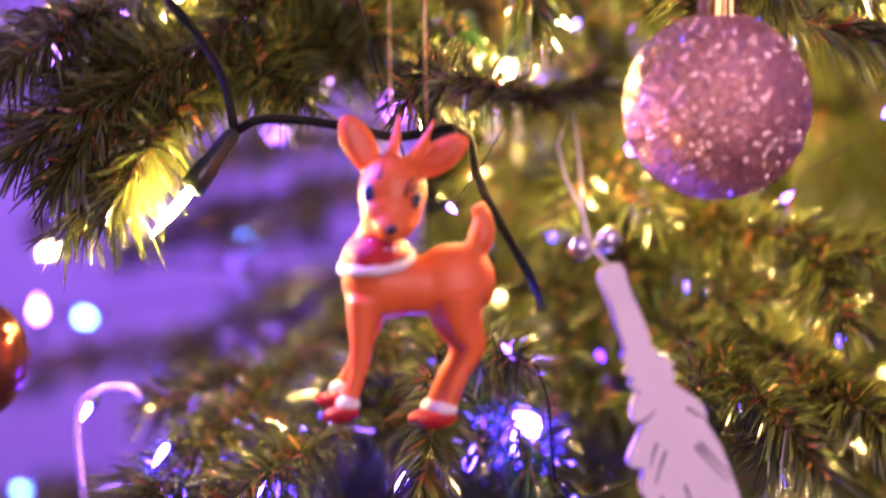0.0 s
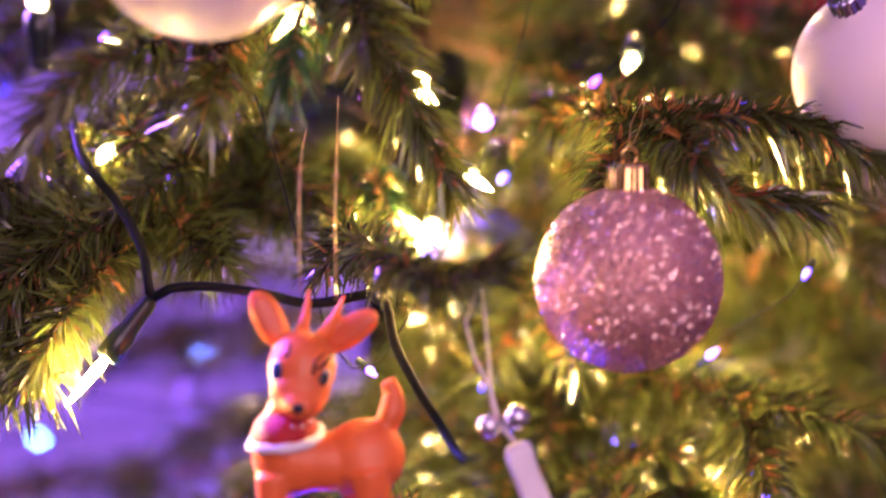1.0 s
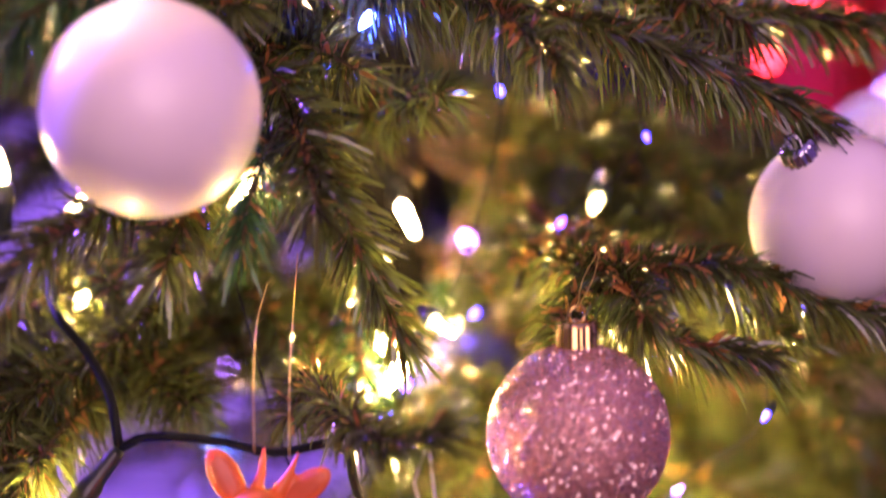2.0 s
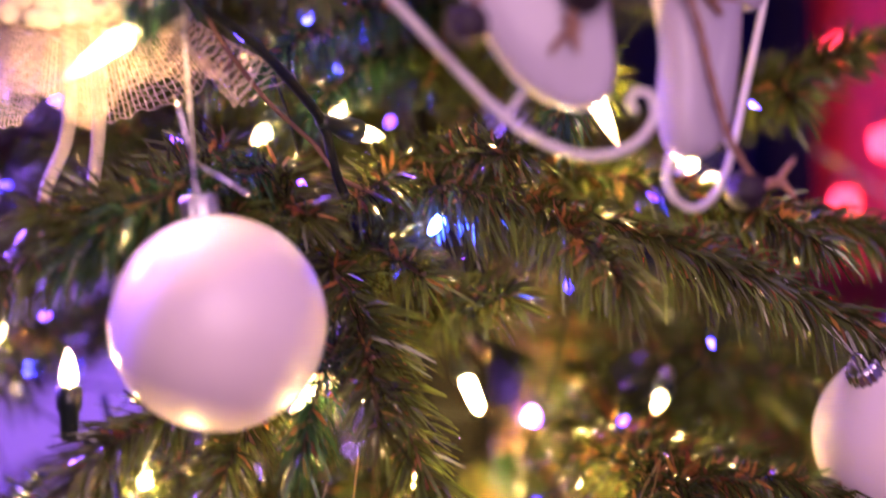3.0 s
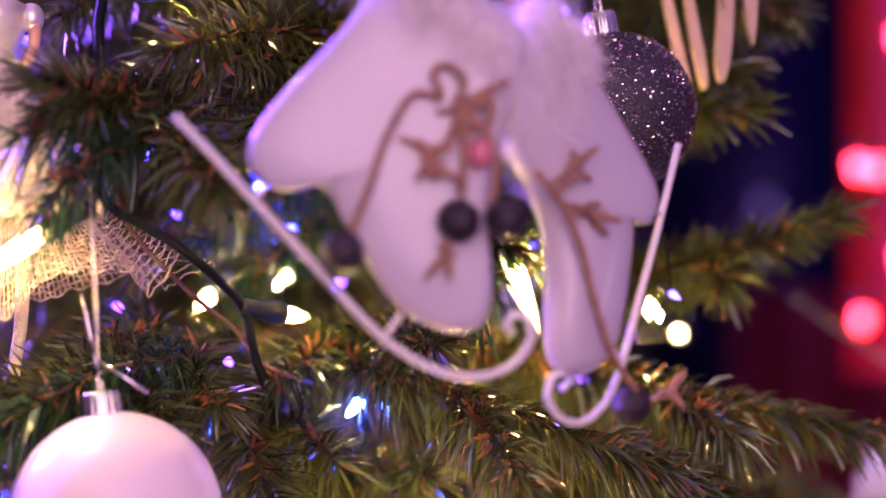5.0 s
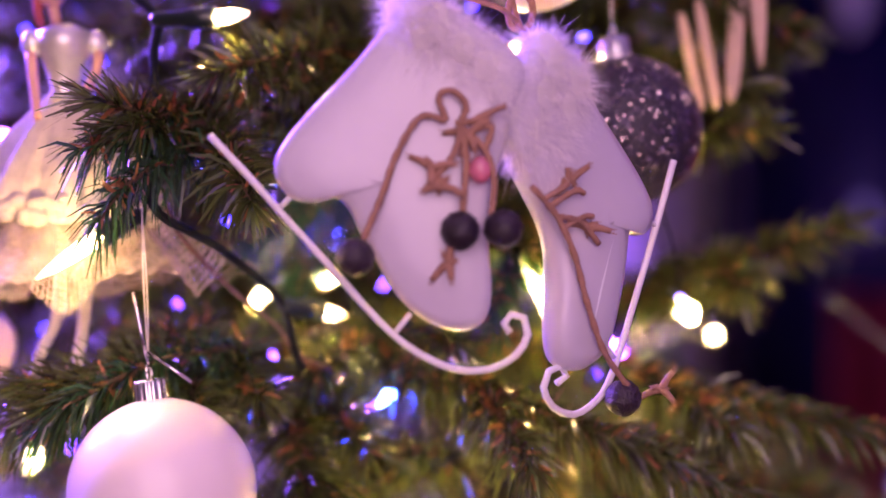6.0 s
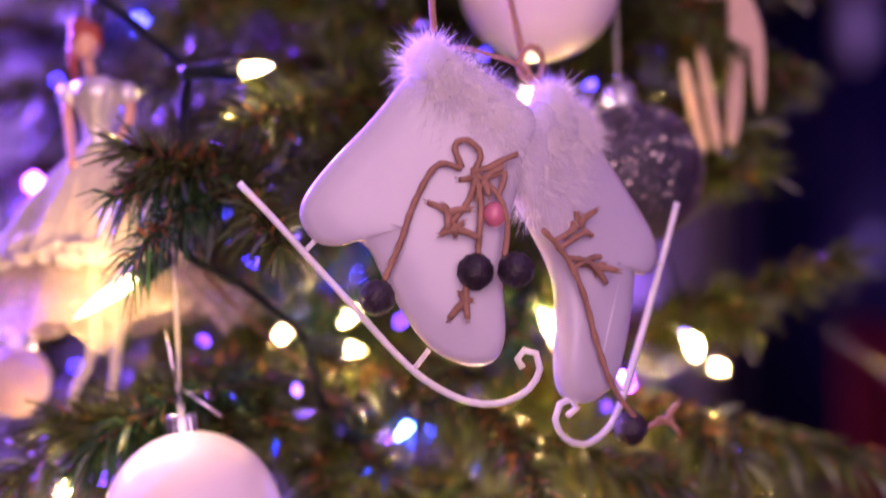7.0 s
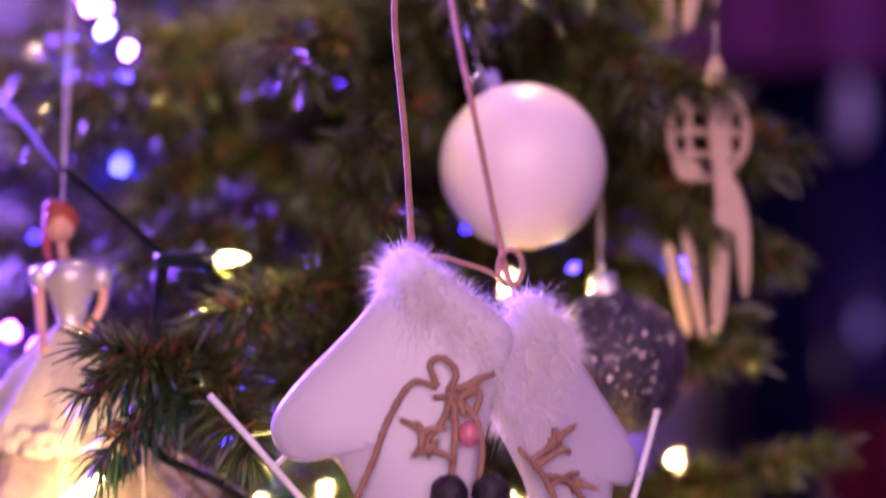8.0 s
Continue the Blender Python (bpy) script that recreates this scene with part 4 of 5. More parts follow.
bauble("bauble", "dark grey glitter bauble with a silver cap", (0.1498, 0.145, 1.5407), 0.0262, (-0.17, -0.05, 1), dark_glitter, silver, (0.142, 0.16, 1.62), 0.0055, 0.0085)
bauble("bauble", "plain white bauble with a leaning silver cap", (0.115, 0.130, 1.6102), 0.0300, (-0.42, 0.0, 0.9), pearl_white, silver, (0.092, 0.14, 1.665), 0.0055, 0.0085)
bauble("bauble", "glossy copper brown bauble", (-0.0985, 0.12, 1.252), 0.0185, (0.1, 0, 1), copper_gloss, gold, (-0.09, 0.15, 1.31))
bauble("bauble", "pale pink bauble deep in the branches", (0.276, 0.35, 1.3085), 0.034, (0, 0, 1), pink_matt, silver, (0.25, 0.36, 1.38))
bauble("bauble", "lilac glossy bauble deep in the branches", (0.133, 0.40, 1.3226), 0.022, (0, 0, 1), lilac_gloss, silver, (0.13, 0.40, 1.37))
bauble("bauble", "blue glossy bauble deep in the branches", (0.105, 0.345, 1.3084), 0.024, (0, 0, 1), blue_gloss, silver, (0.10, 0.36, 1.36))
bauble("bauble", "large pale satin bauble at the edge of the tree", (0.318, 0.42, 1.392), 0.037, (0.1, 0, 1), lilac_satin, silver, (0.25, 0.42, 1.49))
bauble("bauble", "pale pink bauble beside the doll", (-0.087, 0.15, 1.459), 0.014, (0.1, 0, 1), pink_matt, silver, (-0.05, 0.17, 1.52))

inv = white_ball.matrix_world.inverted()
for pts in ([(-0.005, 0.072, 1.478), (-0.002, 0.071, 1.466), (0.0, 0.073, 1.456)], [(0.0, 0.073, 1.459), (0.008, 0.071, 1.4545), (0.015, 0.072, 1.45)]):
    hanger("wire_end", [inv @ Vector(p) for p in pts], 0.0006, silver, white_ball, "bent silver wire end")
hook = thing("glass_hook", "pale lilac glass hook ornament among low branches", "ornament")
part("hook", tube(bmesh.new(), [(-0.078, 0.2, 1.19), (-0.079, 0.2, 1.215), (-0.076, 0.2, 1.225), (-0.068, 0.2, 1.229), (-0.060, 0.2, 1.228), (-0.057, 0.2, 1.224)], 0.0014, 10, 0.003), lilac_gloss, hook)


def skin(build, voxel, smooth):
    """One closed skin round overlapping solids."""
    bm = bmesh.new()
    build(bm)
    tmp = new("solid", mesh_of("solid", bm))
    md = tmp.modifiers.new("skin", "REMESH")
    md.mode, md.voxel_size = "VOXEL", voxel
    sm = tmp.modifiers.new("soft", "SMOOTH")
    sm.factor, sm.iterations = 0.5, smooth
    me = bpy.data.meshes.new_from_object(tmp.evaluated_get(bpy.context.evaluated_depsgraph_get()))
    bpy.data.objects.remove(tmp)
    out = bmesh.new()
    out.from_mesh(me)
    return out


# fawn figurine: x towards its tail, z up, y away from its shown flank
U = 0.00016


def u(x, z, y=0.0):
    return (x * U, y * U, z * U)


def fawn_body(bm):
    blob(bm, u(-62, 0), (76 * U, 58 * U, 66 * U), (0, 8, 0))
    blob(bm, u(62, 0), (78 * U, 56 * U, 70 * U), (0, -12, 0))
    blob(bm, u(0, -6), (120 * U, 52 * U, 54 * U))
    tube(bm, [u(-80, 10), u(-82, 60, -6), u(-58, 110, -14)], 44 * U, 16, 0.003, 0.8)
    for x0, y0, pts in ((-95, -26, ((-95, -30), (-98, -95), (-103, -150), (-122, -212))), (-78, 34, ((-78, -30), (-95, -90), (-115, -150), (-138, -190)))):
        tube(bm, [u(px, pz, y0) for px, pz in pts], lambda k: (34 - 18 * min(1, k * 1.5)) * U, 14, 0.003)
    for y0, dx in ((-24, 0), (34, -22)):
        tube(bm, [u(70 + dx, -20, y0), u(82 + dx, -75, y0), u(100 + dx, -118, y0), u(76 + dx, -160, y0), u(50 + dx, -222, y0)], lambda k: (48 - 31 * min(1, k * 1.7)) * U, 14, 0.003)
    tube(bm, [u(100, 45, 0), u(114, 85, 0), u(116, 118, 0), u(104, 138, -4)], lambda k: (16 + 9 * math.sin(math.pi * min(1, k * 1.15))) * U, 14, 0.002)
    blob(bm, u(-45, 160, -20), (62 * U, 60 * U, 66 * U))
    blob(bm, u(-42, 102, -60), (40 * U, 42 * U, 30 * U), (20, 0, 0))
    blob(bm, u(-46, 122, -44), (55 * U, 44 * U, 44 * U))
    for p in ((u(-52, 215, -10), u(-40, 250, -6), u(-34, 303, -4)), (u(-12, 215, -6), u(10, 250, 0), u(30, 292, 4))):
        tube(bm, p, 14 * U, 10, 0.002, 0.3)
    for c, rad, turn in ((u(-105, 245, -4), (32, 13, 62), (0, -28, 10)), (u(40, 225, 4), (30, 13, 62), (0, 56, -12))):
        blob(bm, c, [q * U for q in rad], turn)


def fawn():
    bm = skin(fawn_body, 0.0007, 16)
    for f in bm.faces:
        f.material_index = 0
    k = lambda *q: [v * U for v in q]
    # ear hollows, eyes with rims and lashes, nose
    blob(bm, u(-104, 246, -15), k(20, 5, 46), (0, -28, 10), mat=1)
    blob(bm, u(40, 226, -8), k(18, 5, 46), (0, 56, -12), mat=1)
    blob(bm, u(-86, 156, -62), k(14, 7, 20), (4, 8, -36), mat=3)
    blob(bm, u(-85, 155, -65), k(12.5, 6.5, 18), (4, 8, -36), mat=5)
    blob(bm, u(-3, 142, -62), k(11, 7, 18), (4, 28, 34), mat=3)
    blob(bm, u(-4, 141, -65), k(10, 6.5, 16.5), (4, 28, 34), mat=4)
    blob(bm, u(-44, 92, -100), k(11, 8, 9), mat=4)
    for dx, dz in ((-26, 62), (-10, 56), (6, 58), (20, 66), (-38, 72)):
        blob(bm, u(-46 + dx, dz + 2, -72 + abs(dx) * 0.5), k(5, 5, 4), n=8, mat=6)
    for a, b, c in ((u(-70, 180, -76), u(-62, 190, -76), u(-62, 208, -70)), (u(-12, 160, -76), u(2, 172, -72), u(14, 186, -62)), (u(-20, 150, -79), u(-16, 172, -76), u(-2, 186, -68))):
        tube(bm, [a, b, c], 3.4 * U, 5, 0.001, 0.4, mat=4)
    # red collar, white band, white socks and red hooves
    lathe(bm, [(50 * U, 0), (62 * U, 4 * U), (61 * U, 18 * U), (50 * U, 38 * U), (36 * U, 50 * U)], 28, pose(*u(-74, 36, -12), 14, -10, 0), mat=2)
    ring = [Vector(u(-74, 36, -12)) + Matrix.Rotation(radians(-10), 3, "Y") @ Matrix.Rotation(radians(14), 3, "X") @ Vector((63 * U * math.cos(a), 62 * U * math.sin(a), 3 * U * math.sin(2 * a))) for a in [i * math.pi / 12 for i in range(25)]]
    tube(bm, ring, lambda q: (9 + 1.6 * math.sin(60 * q)) * U, 10, 0.002, mat=3)
    for x, z, y in ((-122, -212, -26), (50, -222, -24), (-138, -190, 34), (28, -222, 34)):
        blob(bm, u(x - 2, z - 2, y), k(22, 22, 17), mat=3)
        blob(bm, u(x - 14, z - 20, y - 6), k(34, 22, 16), (0, -8, 0), mat=2)
    ob = new("deer_figurine", mesh_of("deer_figurine", bm, deer_orange, deer_inner, deer_red, deer_white, deer_dark, deer_eye, silver))
    ob.matrix_world = pose(0.032, 0.106, 1.2682, -4.8, 2.7, -5.1)
    return tagged(ob, "orange plastic fawn figurine with a red collar hanging from gold thread", "figurine")


fawn()
deer_thread = thing("hanging_thread", "thin gold thread loop holding the fawn", "thread")
hanger("strand", [(0.0265, 0.103, 1.316), (0.0272, 0.106, 1.335), (0.0285, 0.115, 1.352), (0.031, 0.14, 1.363)], 0.0002, thread_gold, deer_thread)
hanger("strand", [(0.0365, 0.104, 1.313), (0.0375, 0.110, 1.335), (0.0390, 0.120, 1.352), (0.041, 0.14, 1.372)], 0.0002, thread_gold, deer_thread)


# white wooden broom
def broom():
    s = 0.000154
    ob = thing("broom_ornament", "white painted wooden broom with two small bells on a cord", "ornament", pose(0.09, 0.088, 1.2572, -4.8, 2.7, -5.1))
    q = lambda pts: [((x - 1120) * s, (560 - z) * s) for x, z in pts]
    part("stick", slab(bmesh.new(), rounded(q([(1052, 488), (1064, 470), (1092, 462), (1104, 470), (1112, 505), (1132, 550), (1152, 600), (1152, 640), (1110, 640), (1092, 590), (1070, 530)]), 1), -0.0035, 0.0035, 0.0012), white_wood, ob)
    body = [(1112, 620), (1098, 628), (1100, 642), (1118, 646), (1102, 656), (1106, 668), (1124, 668), (1112, 680), (1118, 692), (1134, 688), (1116, 712), (1116, 742), (1126, 758), (1140, 752), (1128, 770), (1106, 822), (1120, 832), (1140, 828), (1128, 876), (1150, 890), (1140, 960), (1190, 975), (1240, 970), (1300, 950), (1318, 905), (1304, 868), (1292, 830), (1270, 780), (1246, 745), (1252, 738), (1240, 712), (1206, 690), (1186, 676), (1198, 660), (1182, 658), (1194, 640), (1176, 644), (1182, 624), (1164, 630), (1160, 614), (1146, 618)]
    part("brush", slab(bmesh.new(), rounded(q(body), 1), -0.0042, 0.0042, 0.0002), white_wood, ob)
    # dark tubes along the front, coloured as the shade inside carved grooves
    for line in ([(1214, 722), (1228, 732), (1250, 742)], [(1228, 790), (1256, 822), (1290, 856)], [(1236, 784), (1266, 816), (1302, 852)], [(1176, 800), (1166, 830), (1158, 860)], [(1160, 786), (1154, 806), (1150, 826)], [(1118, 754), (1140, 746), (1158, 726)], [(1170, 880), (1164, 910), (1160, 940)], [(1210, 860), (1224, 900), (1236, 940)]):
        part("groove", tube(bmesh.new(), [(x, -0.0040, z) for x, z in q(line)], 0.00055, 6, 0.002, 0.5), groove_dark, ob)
    for x, z in ((1027, 437), (1078, 422)):
        c = q([(x, z)])[0]
        b = bmesh.new()
        blob(b, (c[0], 0.001, c[1]), (0.0036, 0.0036, 0.0036), n=20)
        tube(b, [(c[0] + 0.0037 * math.cos(a), 0.001 + 0.0037 * math.sin(a), c[1]) for a in [i * math.pi / 8 for i in range(17)]], 0.0004, 6, 0.001)
        part("bell", b, silver, ob, "small shiny silver jingle bell")
    cord = [(1075, 470), (1050, 440), (1034, 400), (1026, 300), (1014, 190)]
    hanger("cord", [(x, 0.001, z) for x, z in q(cord)], 0.0005, thread_white, ob)
    hanger("cord", [(x, 0.002, z) for x, z in q([(1080, 470), (1046, 430), (1030, 370), (1000, 310), (985, 250), (1006, 190)])], 0.0005, thread_white, ob)


broom()


# pair of white ice skates
def fur(outline_pts, n, length, seed):
    r = np.random.default_rng(seed)
    bm = bmesh.new()
    for c, rad in outline_pts:
        blob(bm, c, [q * 0.93 for q in rad], n=14)
        for _ in range(n):
            a, b = r.uniform(0, 2 * math.pi), math.acos(r.uniform(-1, 1))
            d = Vector((math.sin(b) * math.cos(a), math.sin(b) * math.sin(a), math.cos(b)))
            p = Vector(c) + Vector([d[i] * rad[i] for i in range(3)]) * r.uniform(0.72, 0.95)
            e = p + (d + Vector((r.normal() * 0.5, r.normal() * 0.5, -0.4 + r.normal() * 0.5))) * length * r.uniform(0.5, 1.2)
            w = d.orthogonal().normalized() * 0.00010
            vs = [bm.verts.new(q) for q in (p - w, p + w, e)]
            bm.faces.new(vs)
    return bm


def skates():
    s = 0.00017
    root = pose(0.0893, 0.034, 1.5096, 3.5, -1.4, 6.6)
    ob = thing("ice_skates_ornament", "pair of white ice skates with fur cuffs, twine and dark berries", "ornament", root)
    q = lambda pts: [((x - 750) * s, (350 - z) * s) for x, z in pts]
    left = [(705, 70), (640, 150), (560, 230), (514, 290), (508, 330), (535, 372), (580, 380), (612, 364), (638, 385), (655, 425), (685, 480), (725, 545), (770, 582), (825, 600), (868, 588), (884, 545), (880, 480), (876, 420), (890, 330), (920, 220), (950, 140), (870, 80), (790, 30), (740, 35)]
    part("boot", slab(bmesh.new(), rounded(q(left), 2), -0.0045, 0.0045, 0.0034, 0.0018), white_enamel, ob)
    # the second boot hangs turned away
    turn = Matrix.Translation(((1040 - 750) * s * 1.05, 0.022, 0)) @ Matrix.Rotation(radians(38), 4, "Z")
    k = 1.42
    w = lambda pts: [((x - 1040) * s * k, (350 - z) * s) for x, z in pts]
    right = [(955, 90), (1000, 120), (1040, 190), (1085, 255), (1120, 310), (1146, 360), (1154, 400), (1140, 432), (1122, 434), (1108, 420), (1104, 475), (1090, 560), (1070, 640), (1040, 672), (1000, 675), (984, 650), (980, 600), (985, 520), (975, 430), (930, 330), (895, 250), (915, 150)]
    bm = slab(bmesh.new(), rounded(w(right), 2), -0.0050, 0.0060, 0.0042, 0.0014)
    bm.transform(turn)
    part("boot", bm, white_enamel, ob)
    y3 = lambda pts, y=0.0: [(x, y, z) for x, z in q(pts)]
    t3 = lambda pts, y=0.0: [turn @ Vector((x, y, z)) for x, z in w(pts)]
    blade = part("blade", tube(bmesh.new(), y3([(400, 262), (460, 325), (520, 392), (600, 480), (690, 580), (750, 630), (820, 662), (880, 662), (925, 638), (945, 602), (938, 574), (916, 568), (904, 584), (914, 600)]), 0.0011, 8, 0.003), white_metal, ob)
    for a, b in (((520, 386), (552, 352)), ((716, 602), (744, 566))):
        part("strut", tube(bmesh.new(), y3([a, b]), 0.0009, 6, 0.002), white_metal, blade)
    blade = part("blade", tube(bmesh.new(), t3([(1198, 293), (1170, 400), (1130, 540), (1088, 680), (1060, 730), (1020, 752), (985, 735), (970, 700), (978, 672), (998, 664), (1008, 682), (992, 694)]), 0.0011, 8, 0.003), white_metal, ob)
    for a, b in (((1164, 415), (1140, 400)), ((1090, 655), (1050, 590))):
        part("strut", tube(bmesh.new(), t3([a, b]), 0.0009, 6, 0.002), white_metal, blade)
    part("fur_cuff", fur([(p, (0.008, 0.0062, 0.010)) for p in y3([(745, 55), (785, 85), (830, 120), (870, 150), (765, 100)])] + [(p, (0.007, 0.0055, 0.012)) for p in y3([(890, 190), (820, 150)])], 2800, 0.0048, 3), fur_white, ob, "fluffy white fur cuff")
    part("fur_cuff", fur([(p, (0.008, 0.0062, 0.010)) for p in t3([(965, 130), (1005, 165), (950, 190), (985, 210)])] + [(p, (0.007, 0.0055, 0.012)) for p in t3([(935, 250), (970, 265)])], 2800, 0.0048, 4), fur_white, ob, "fluffy white fur cuff")
    y = -0.0090
    for pts in ([(805, 240), (760, 235), (720, 300), (695, 370), (665, 440)], [(805, 240), (792, 200), (815, 190), (838, 215), (825, 250)], [(820, 245), (850, 240), (880, 225), (905, 215)], [(825, 250), (838, 300), (832, 400)], [(830, 250), (870, 290), (885, 340), (880, 400)], [(830, 255), (815, 300), (770, 355)], [(870, 290), (880, 250), (845, 262), (830, 300)]):
        part("twine", tube(bmesh.new(), y3(pts, y), lambda k: 0.00098 + 0.00014 * math.sin(60 * k), 6, 0.0012), twine_brown, ob)
    for pts in ([(920, 350), (960, 400), (990, 470), (1010, 550), (1040, 640), (1085, 710)], [(940, 370), (975, 345), (978, 315)], [(945, 385), (990, 355), (1005, 360)], [(960, 400), (1000, 410), (1030, 448)], [(970, 420), (1005, 400), (1020, 400)]):
        part("twine", tube(bmesh.new(), t3(pts, -0.0085), lambda k: 0.00098 + 0.00014 * math.sin(60 * k), 6, 0.0012), twine_brown, ob)
    for p in y3([(652, 470), (828, 425), (900, 422)], y - 0.001) + [tuple(v) for v in t3([(1082, 725)], -0.006)]:
        b = bmesh.new()
        blob(b, p, (0.0055, 0.0055, 0.0055), n=28)
        r = np.random.default_rng(5)
        for v in b.verts:
            v.co += Vector(r.normal(size=3)) * 0.00022
        part("berry", b, berry_dark, ob, "dark rough dried berry")
    for p, turn_by in ((y3([(842, 262)], y)[0], 55), (y3([(780, 320)], y)[0], 30), (y3([(795, 350)], y)[0], -25), (y3([(810, 478)], y)[0], 70), (tuple(t3([(1150, 715)], -0.006)[0]), 80), (tuple(t3([(985, 340)], -0.0075)[0]), 20), (tuple(t3([(1015, 420)], -0.0075)[0]), -30)):
        b = bmesh.new()
        c = Vector(p)
        blob(b, p, (0.0014, 0.0012, 0.0014), n=8)
        for k2 in range(5):
            a = radians(turn_by + k2 * 72 + 22 * math.sin(3 * k2 + turn_by))
            d = Vector((math.cos(a), -0.25 + 0.3 * (k2 % 3), math.sin(a))) * (0.0068, 0.0030, 0.0070, 0.0052, 0.0020)[k2]
            tube(b, [c, c + d * 0.5 + Vector((0, 0, 0.0005)), c + d], lambda q: 0.0013 - 0.0004 * q, 6, 0.0012)
            for k3 in range(6):
                e = c + d * 0.9
                tube(b, [e, e + d * 0.25 + Vector((math.sin(2 * k3), math.cos(5 * k3), math.cos(3 * k3))) * 0.0008], 0.00016, 4, 0.001)
        part("frayed_knot", b, twine_brown, ob, "frayed brown jute knot")
    b = bmesh.new()
    blob(b, y3([(862, 322)], y + 0.001)[0], (0.0034, 0.0032, 0.0040), n=20)
    part("bead", b, pink_bead, ob, "shiny translucent pink bead")
    part("sole_edge", tube(bmesh.new(), t3([(1080, 380), (1070, 420), (1054, 480), (1038, 560), (1028, 620)], -0.0046), lambda k: 0.0012 * math.sin(math.pi * (0.08 + 0.86 * k)) + 0.0004, 8, 0.002), white_gloss, ob, "glossy white raised sole edge")
    part("twine", tube(bmesh.new(), y3([(752, 20), (800, 8), (850, 20), (900, 36), (930, 60)], 0.012), 0.0008, 6, 0.002), twine_brown, ob)
    inv = root.inverted()
    for pts in ([(0.078, 0.05, 1.665), (0.080, 0.04, 1.64), (0.085, 0.037, 1.605), (0.0885, 0.036, 1.572)], [(0.089, 0.11, 1.668), (0.095, 0.094, 1.645), (0.104, 0.083, 1.61), (0.115, 0.073, 1.567), (0.123, 0.055, 1.555)]):
        part("hanging_twine", tube(bmesh.new(), [inv @ Vector(p) for p in pts], 0.0011, 6, 0.003), twine_brown, ob)
    ring = [inv @ Vector((0.1165 + 0.004 * math.cos(a), 0.07, 1.568 + 0.006 * math.sin(a))) for a in [i * math.pi / 6 for i in range(13)]]
    part("twine", tube(bmesh.new(), ring, 0.0011, 6, 0.002), twine_brown, ob)


skates()


# doll in a wide skirt, one mesh
def doll():
    s = 0.000196
    q = lambda x, z, y=0.0: ((x - 175) * s, y * s, (250 - z) * s)
    k = lambda *v: [a * s for a in v]
    bm = bmesh.new()
    blob(bm, q(152, 70), k(27, 28, 34), mat=0)
    blob(bm, q(150, 62, 6), k(33, 32, 36), mat=1)
    blob(bm, q(140, 40, 4), k(22, 22, 18), mat=1)
    tube(bm, [q(152, 90), q(160, 130)], 10 * s, 10, 0.002, mat=0)
    tube(bm, [q(128, 70, 4), q(126, 110, 4), q(132, 135, 4)], 12 * s, 8, 0.003, 0.5, mat=1)
    lathe(bm, [(14 * s, 120 * s), (50 * s, 104 * s), (48 * s, 80 * s), (34 * s, 40 * s), (22 * s, 0), (30 * s, -14 * s)], 20, mat=2)
    blob(bm, q(118, 165), k(20, 18, 24), mat=2)
    blob(bm, q(228, 165), k(20, 18, 24), mat=2)
    tube(bm, [q(116, 180, -6), q(124, 240, -14), q(136, 300, -40)], 10 * s, 10, 0.003, 0.7, mat=0)
    tube(bm, [q(234, 175, -4), q(232, 215, -10), q(205, 262, -16)], 10 * s, 10, 0.003, 0.7, mat=0)
    # lace skirt in folds
    rows = []
    for j, (r, z) in enumerate(((22, 5), (52, -28), (92, -70), (128, -120), (158, -170), (172, -212))):
        ring = []
        for i in range(96):
            a = 2 * math.pi * i / 96
            w = 1 + 0.016 * j * math.sin(9 * a + 0.3 * j) + 0.010 * j * math.sin(23 * a)
            ring.append(bm.verts.new((r * s * w * math.cos(a) - 2.4 * j * s, 0.55 * r * s * w * math.sin(a), z * s + 0.6 * j * s * math.sin(14 * a))))
        rows.append(ring)
    for a, b in zip(rows, rows[1:]):
        for i in range(96):
            bm.faces.new((a[i], a[(i + 1) % 96], b[(i + 1) % 96], b[i])).material_index = 3
    for i in range(150):
        a = 2 * math.pi * i / 50 + 0.5 * math.sin(i)
        g = 1 + 0.45 * math.sin(2.3 * i)
        up = 13 * (i // 50) + 5 * math.sin(5.1 * i)
        w = 176 - 0.45 * up
        blob(bm, (w * s * math.cos(a) - 12 * s, 0.56 * w * s * math.sin(a), (up - 216) * s), k(18 * g, 5 * g, 13 * g), (20 * math.sin(i), 15 * math.cos(3 * i), 0), n=8, mat=3)
    # two ribbon legs
    for x0, x1 in ((215, 190), (170, 120)):
        tube(bm, [q(x0, 420), q(x0 - 4, 620), q(x1 + 8, 720), q(x1, 800)], 13 * s, 10, 0.004, 0.7, mat=3)
    # net hem: crossing threads
    N, M = 200, 16

    def net(i, j):
        a, f = 2 * math.pi * i / N, j / M
        east = max(0.0, math.cos(a))
        r = (140 + 105 * f) * (1 + 0.10 * f * math.sin(7 * a + 1) + 0.04 * math.sin(15 * a) + 0.24 * f * east)
        z = -185 - 150 * f + 26 * f * math.sin(7 * a + 2.2) + 40 * f * east - 26 * f * abs((a * 13 / math.pi) % 2 - 1)
        z += 3 * math.sin(1.7 * i + 2.3 * j)
        return Vector((r * s * math.cos(a), 0.5 * r * s * math.sin(a), z * s))

    for i in range(N):
        for j in range(M + 1):
            if j < M:
                a, b = net(i, j), net(i, j + 1)
                wv = Vector((-math.sin(2 * math.pi * i / N), math.cos(2 * math.pi * i / N), 0)) * 0.00026
                bm.faces.new([bm.verts.new(p) for p in (a - wv, a + wv, b + wv, b - wv)]).material_index = 4
            a, b = net(i, j), net(i + 1, j)
            wv = (net(i, min(M, j + 1)) - net(i, max(0, j - 1))).normalized() * 0.00026
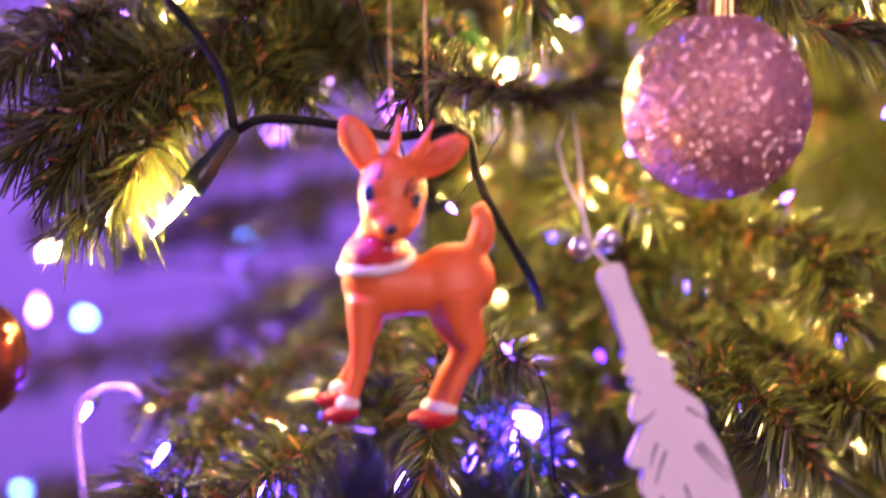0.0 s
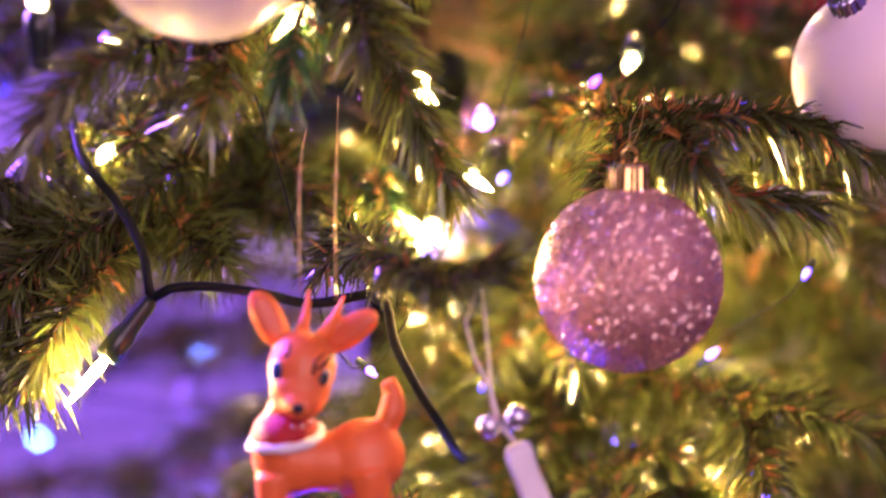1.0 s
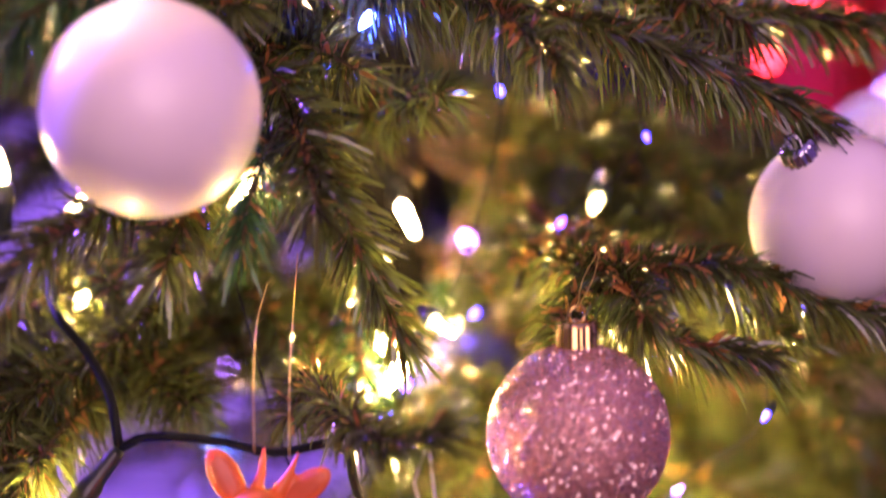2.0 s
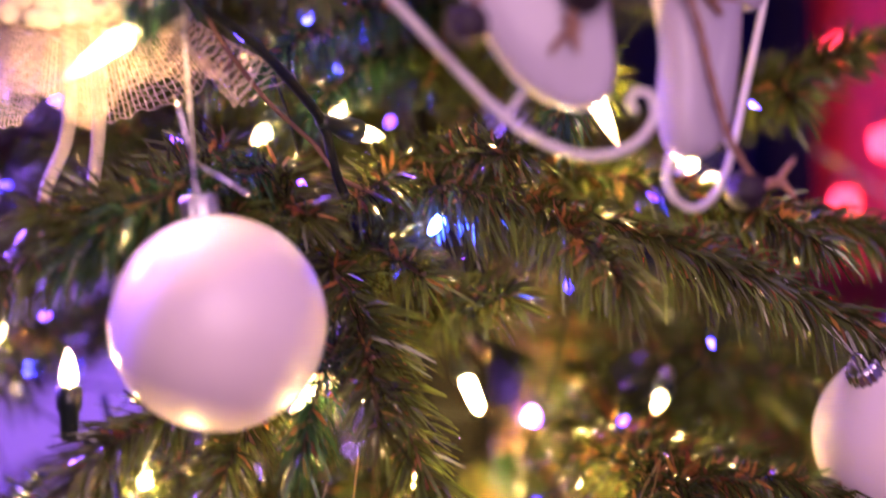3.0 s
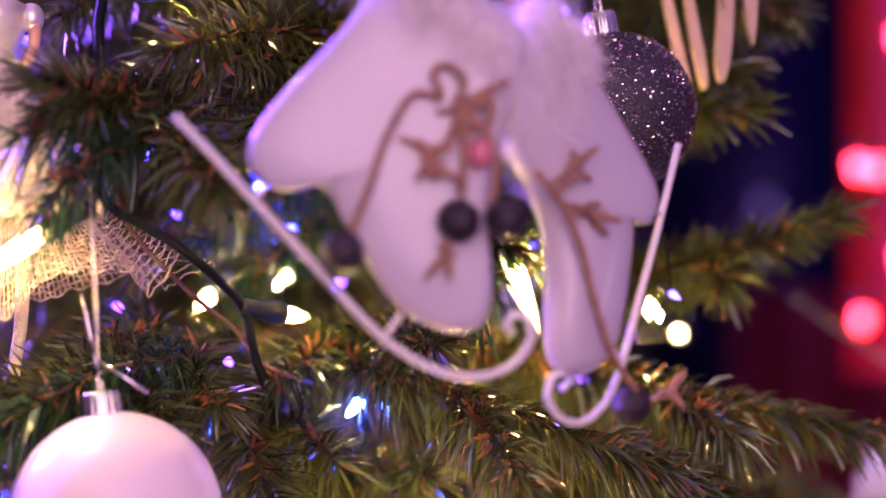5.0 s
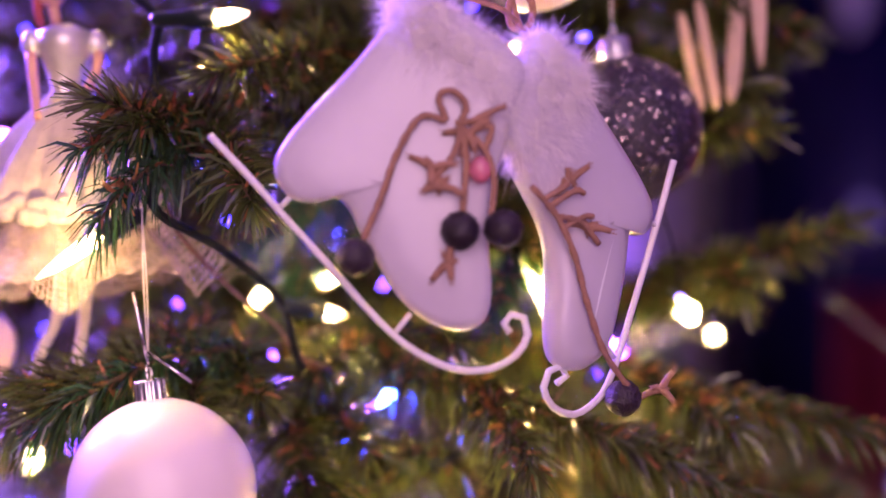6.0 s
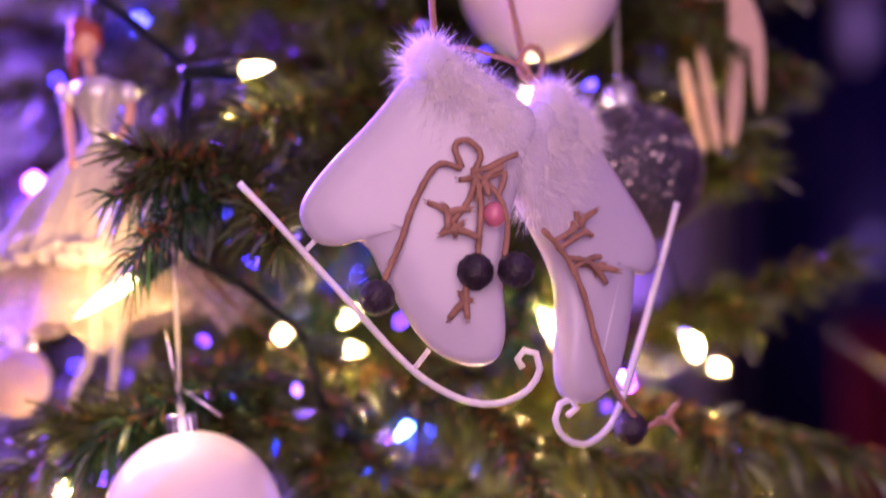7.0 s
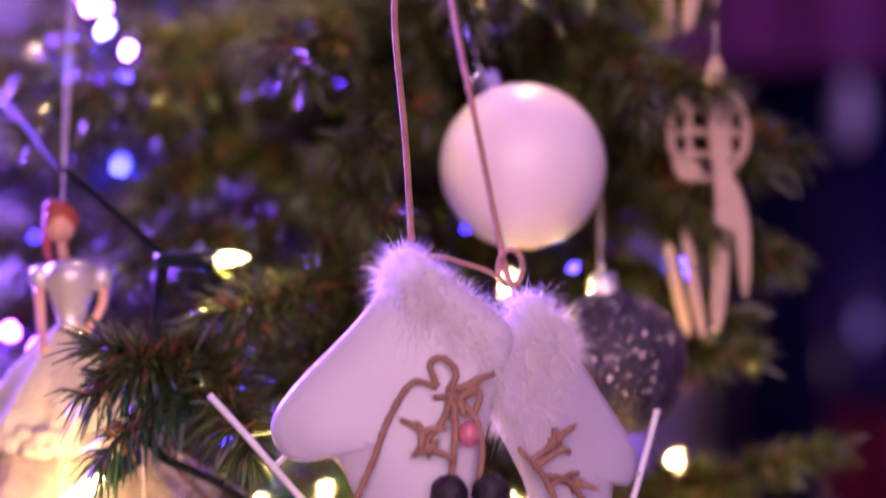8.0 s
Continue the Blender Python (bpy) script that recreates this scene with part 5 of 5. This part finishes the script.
            bm.faces.new([bm.verts.new(p) for p in (a - wv, a + wv, b + wv, b - wv)]).material_index = 4
    ob = new("doll", mesh_of("doll", bm, doll_skin, doll_hair, doll_bodice, doll_dress, doll_net))
    ob.matrix_world = pose(-0.0415, 0.105, 1.5465, 4.0, -1.1, 6.8)
    tagged(ob, "small doll in a wide cream lace skirt with a net hem", "doll")
    th = thing("hanging_thread", "pale thread loop holding the doll", "thread")
    hanger("strand", [(-0.047, 0.105, 1.589), (-0.0490, 0.106, 1.62), (-0.0500, 0.108, 1.668), (-0.050, 0.12, 1.70)], 0.0003, thread_white, th)
    hanger("strand", [(-0.0475, 0.105, 1.589), (-0.0475, 0.106, 1.62), (-0.0485, 0.108, 1.668), (-0.050, 0.12, 1.70)], 0.0003, thread_white, th)


doll()


# pale wooden winged figure, one mesh
def wooden_figure():
    s = 0.0002154
    q = lambda pts: [((x - 1265) * s, (330 - z) * s) for x, z in pts]
    bm = bmesh.new()
    slab(bm, rounded(q([(1252, 110), (1262, 96), (1276, 110), (1278, 150), (1274, 190), (1286, 250), (1292, 310), (1312, 340), (1326, 400), (1326, 480), (1318, 540), (1308, 500), (1300, 420), (1290, 400), (1286, 500), (1278, 575), (1262, 592), (1256, 560), (1262, 450), (1262, 380), (1262, 320), (1252, 250), (1250, 190), (1246, 150)]), 1), -0.004, 0.0, 0.001)
    slab(bm, rounded(q([(1206, 400), (1222, 410), (1240, 500), (1254, 590), (1240, 600), (1222, 520)]), 1), 0.002, 0.006, 0.001)
    slab(bm, rounded(q([(1180, 430), (1196, 430), (1216, 520), (1232, 596), (1216, 600), (1196, 520)]), 1), 0.007, 0.011, 0.001)
    slab(bm, rounded(q([(1190, 280), (1240, 285), (1250, 320), (1220, 326), (1196, 312)]), 1), 0.001, 0.004, 0.001)
    for sx in (-1, 1):
        c = (1256, 235)
        ring = [(c[0] + sx * 68 * math.sin(a) * (1 if sx < 0 else 1.0), c[1] - 82 * math.cos(a)) for a in [i * math.pi / 10 for i in range(11)]]
        tube(bm, [(x, 0.003, z) for x, z in q(ring)], 0.0018, 8, 0.004)
        for z in (195, 235, 275):
            tube(bm, [(x, 0.003, zz) for x, zz in q([(1258, z), (1256 + sx * 40, z - 4), (1256 + sx * 62, z + 6)])], 0.0014, 8, 0.004)
        tube(bm, [(x, 0.003, zz) for x, zz in q([(1256 + sx * 30, 165), (1256 + sx * 36, 235), (1256 + sx * 30, 305)])], 0.0014, 8, 0.004)
    ob = new("wooden_figurine", mesh_of("wooden_figurine", bm, pale_wood))
    ob.matrix_world = pose(0.1855, 0.17, 1.6101, 5.6, -2.1, 6.5)
    tagged(ob, "pale bare wood winged figurine hanging on the tree", "figurine", "wooden figurines")
    copy_thing(ob, pose(0.177, 0.18, 1.727, 5.6, 3.0, 20))
    th = thing("hanging_thread", "pale thread holding the wooden figurine", "thread")
    hanger("strand", [(0.1845, 0.168, 1.658), (0.1845, 0.165, 1.672)], 0.0004, thread_white, th)


wooden_figure()
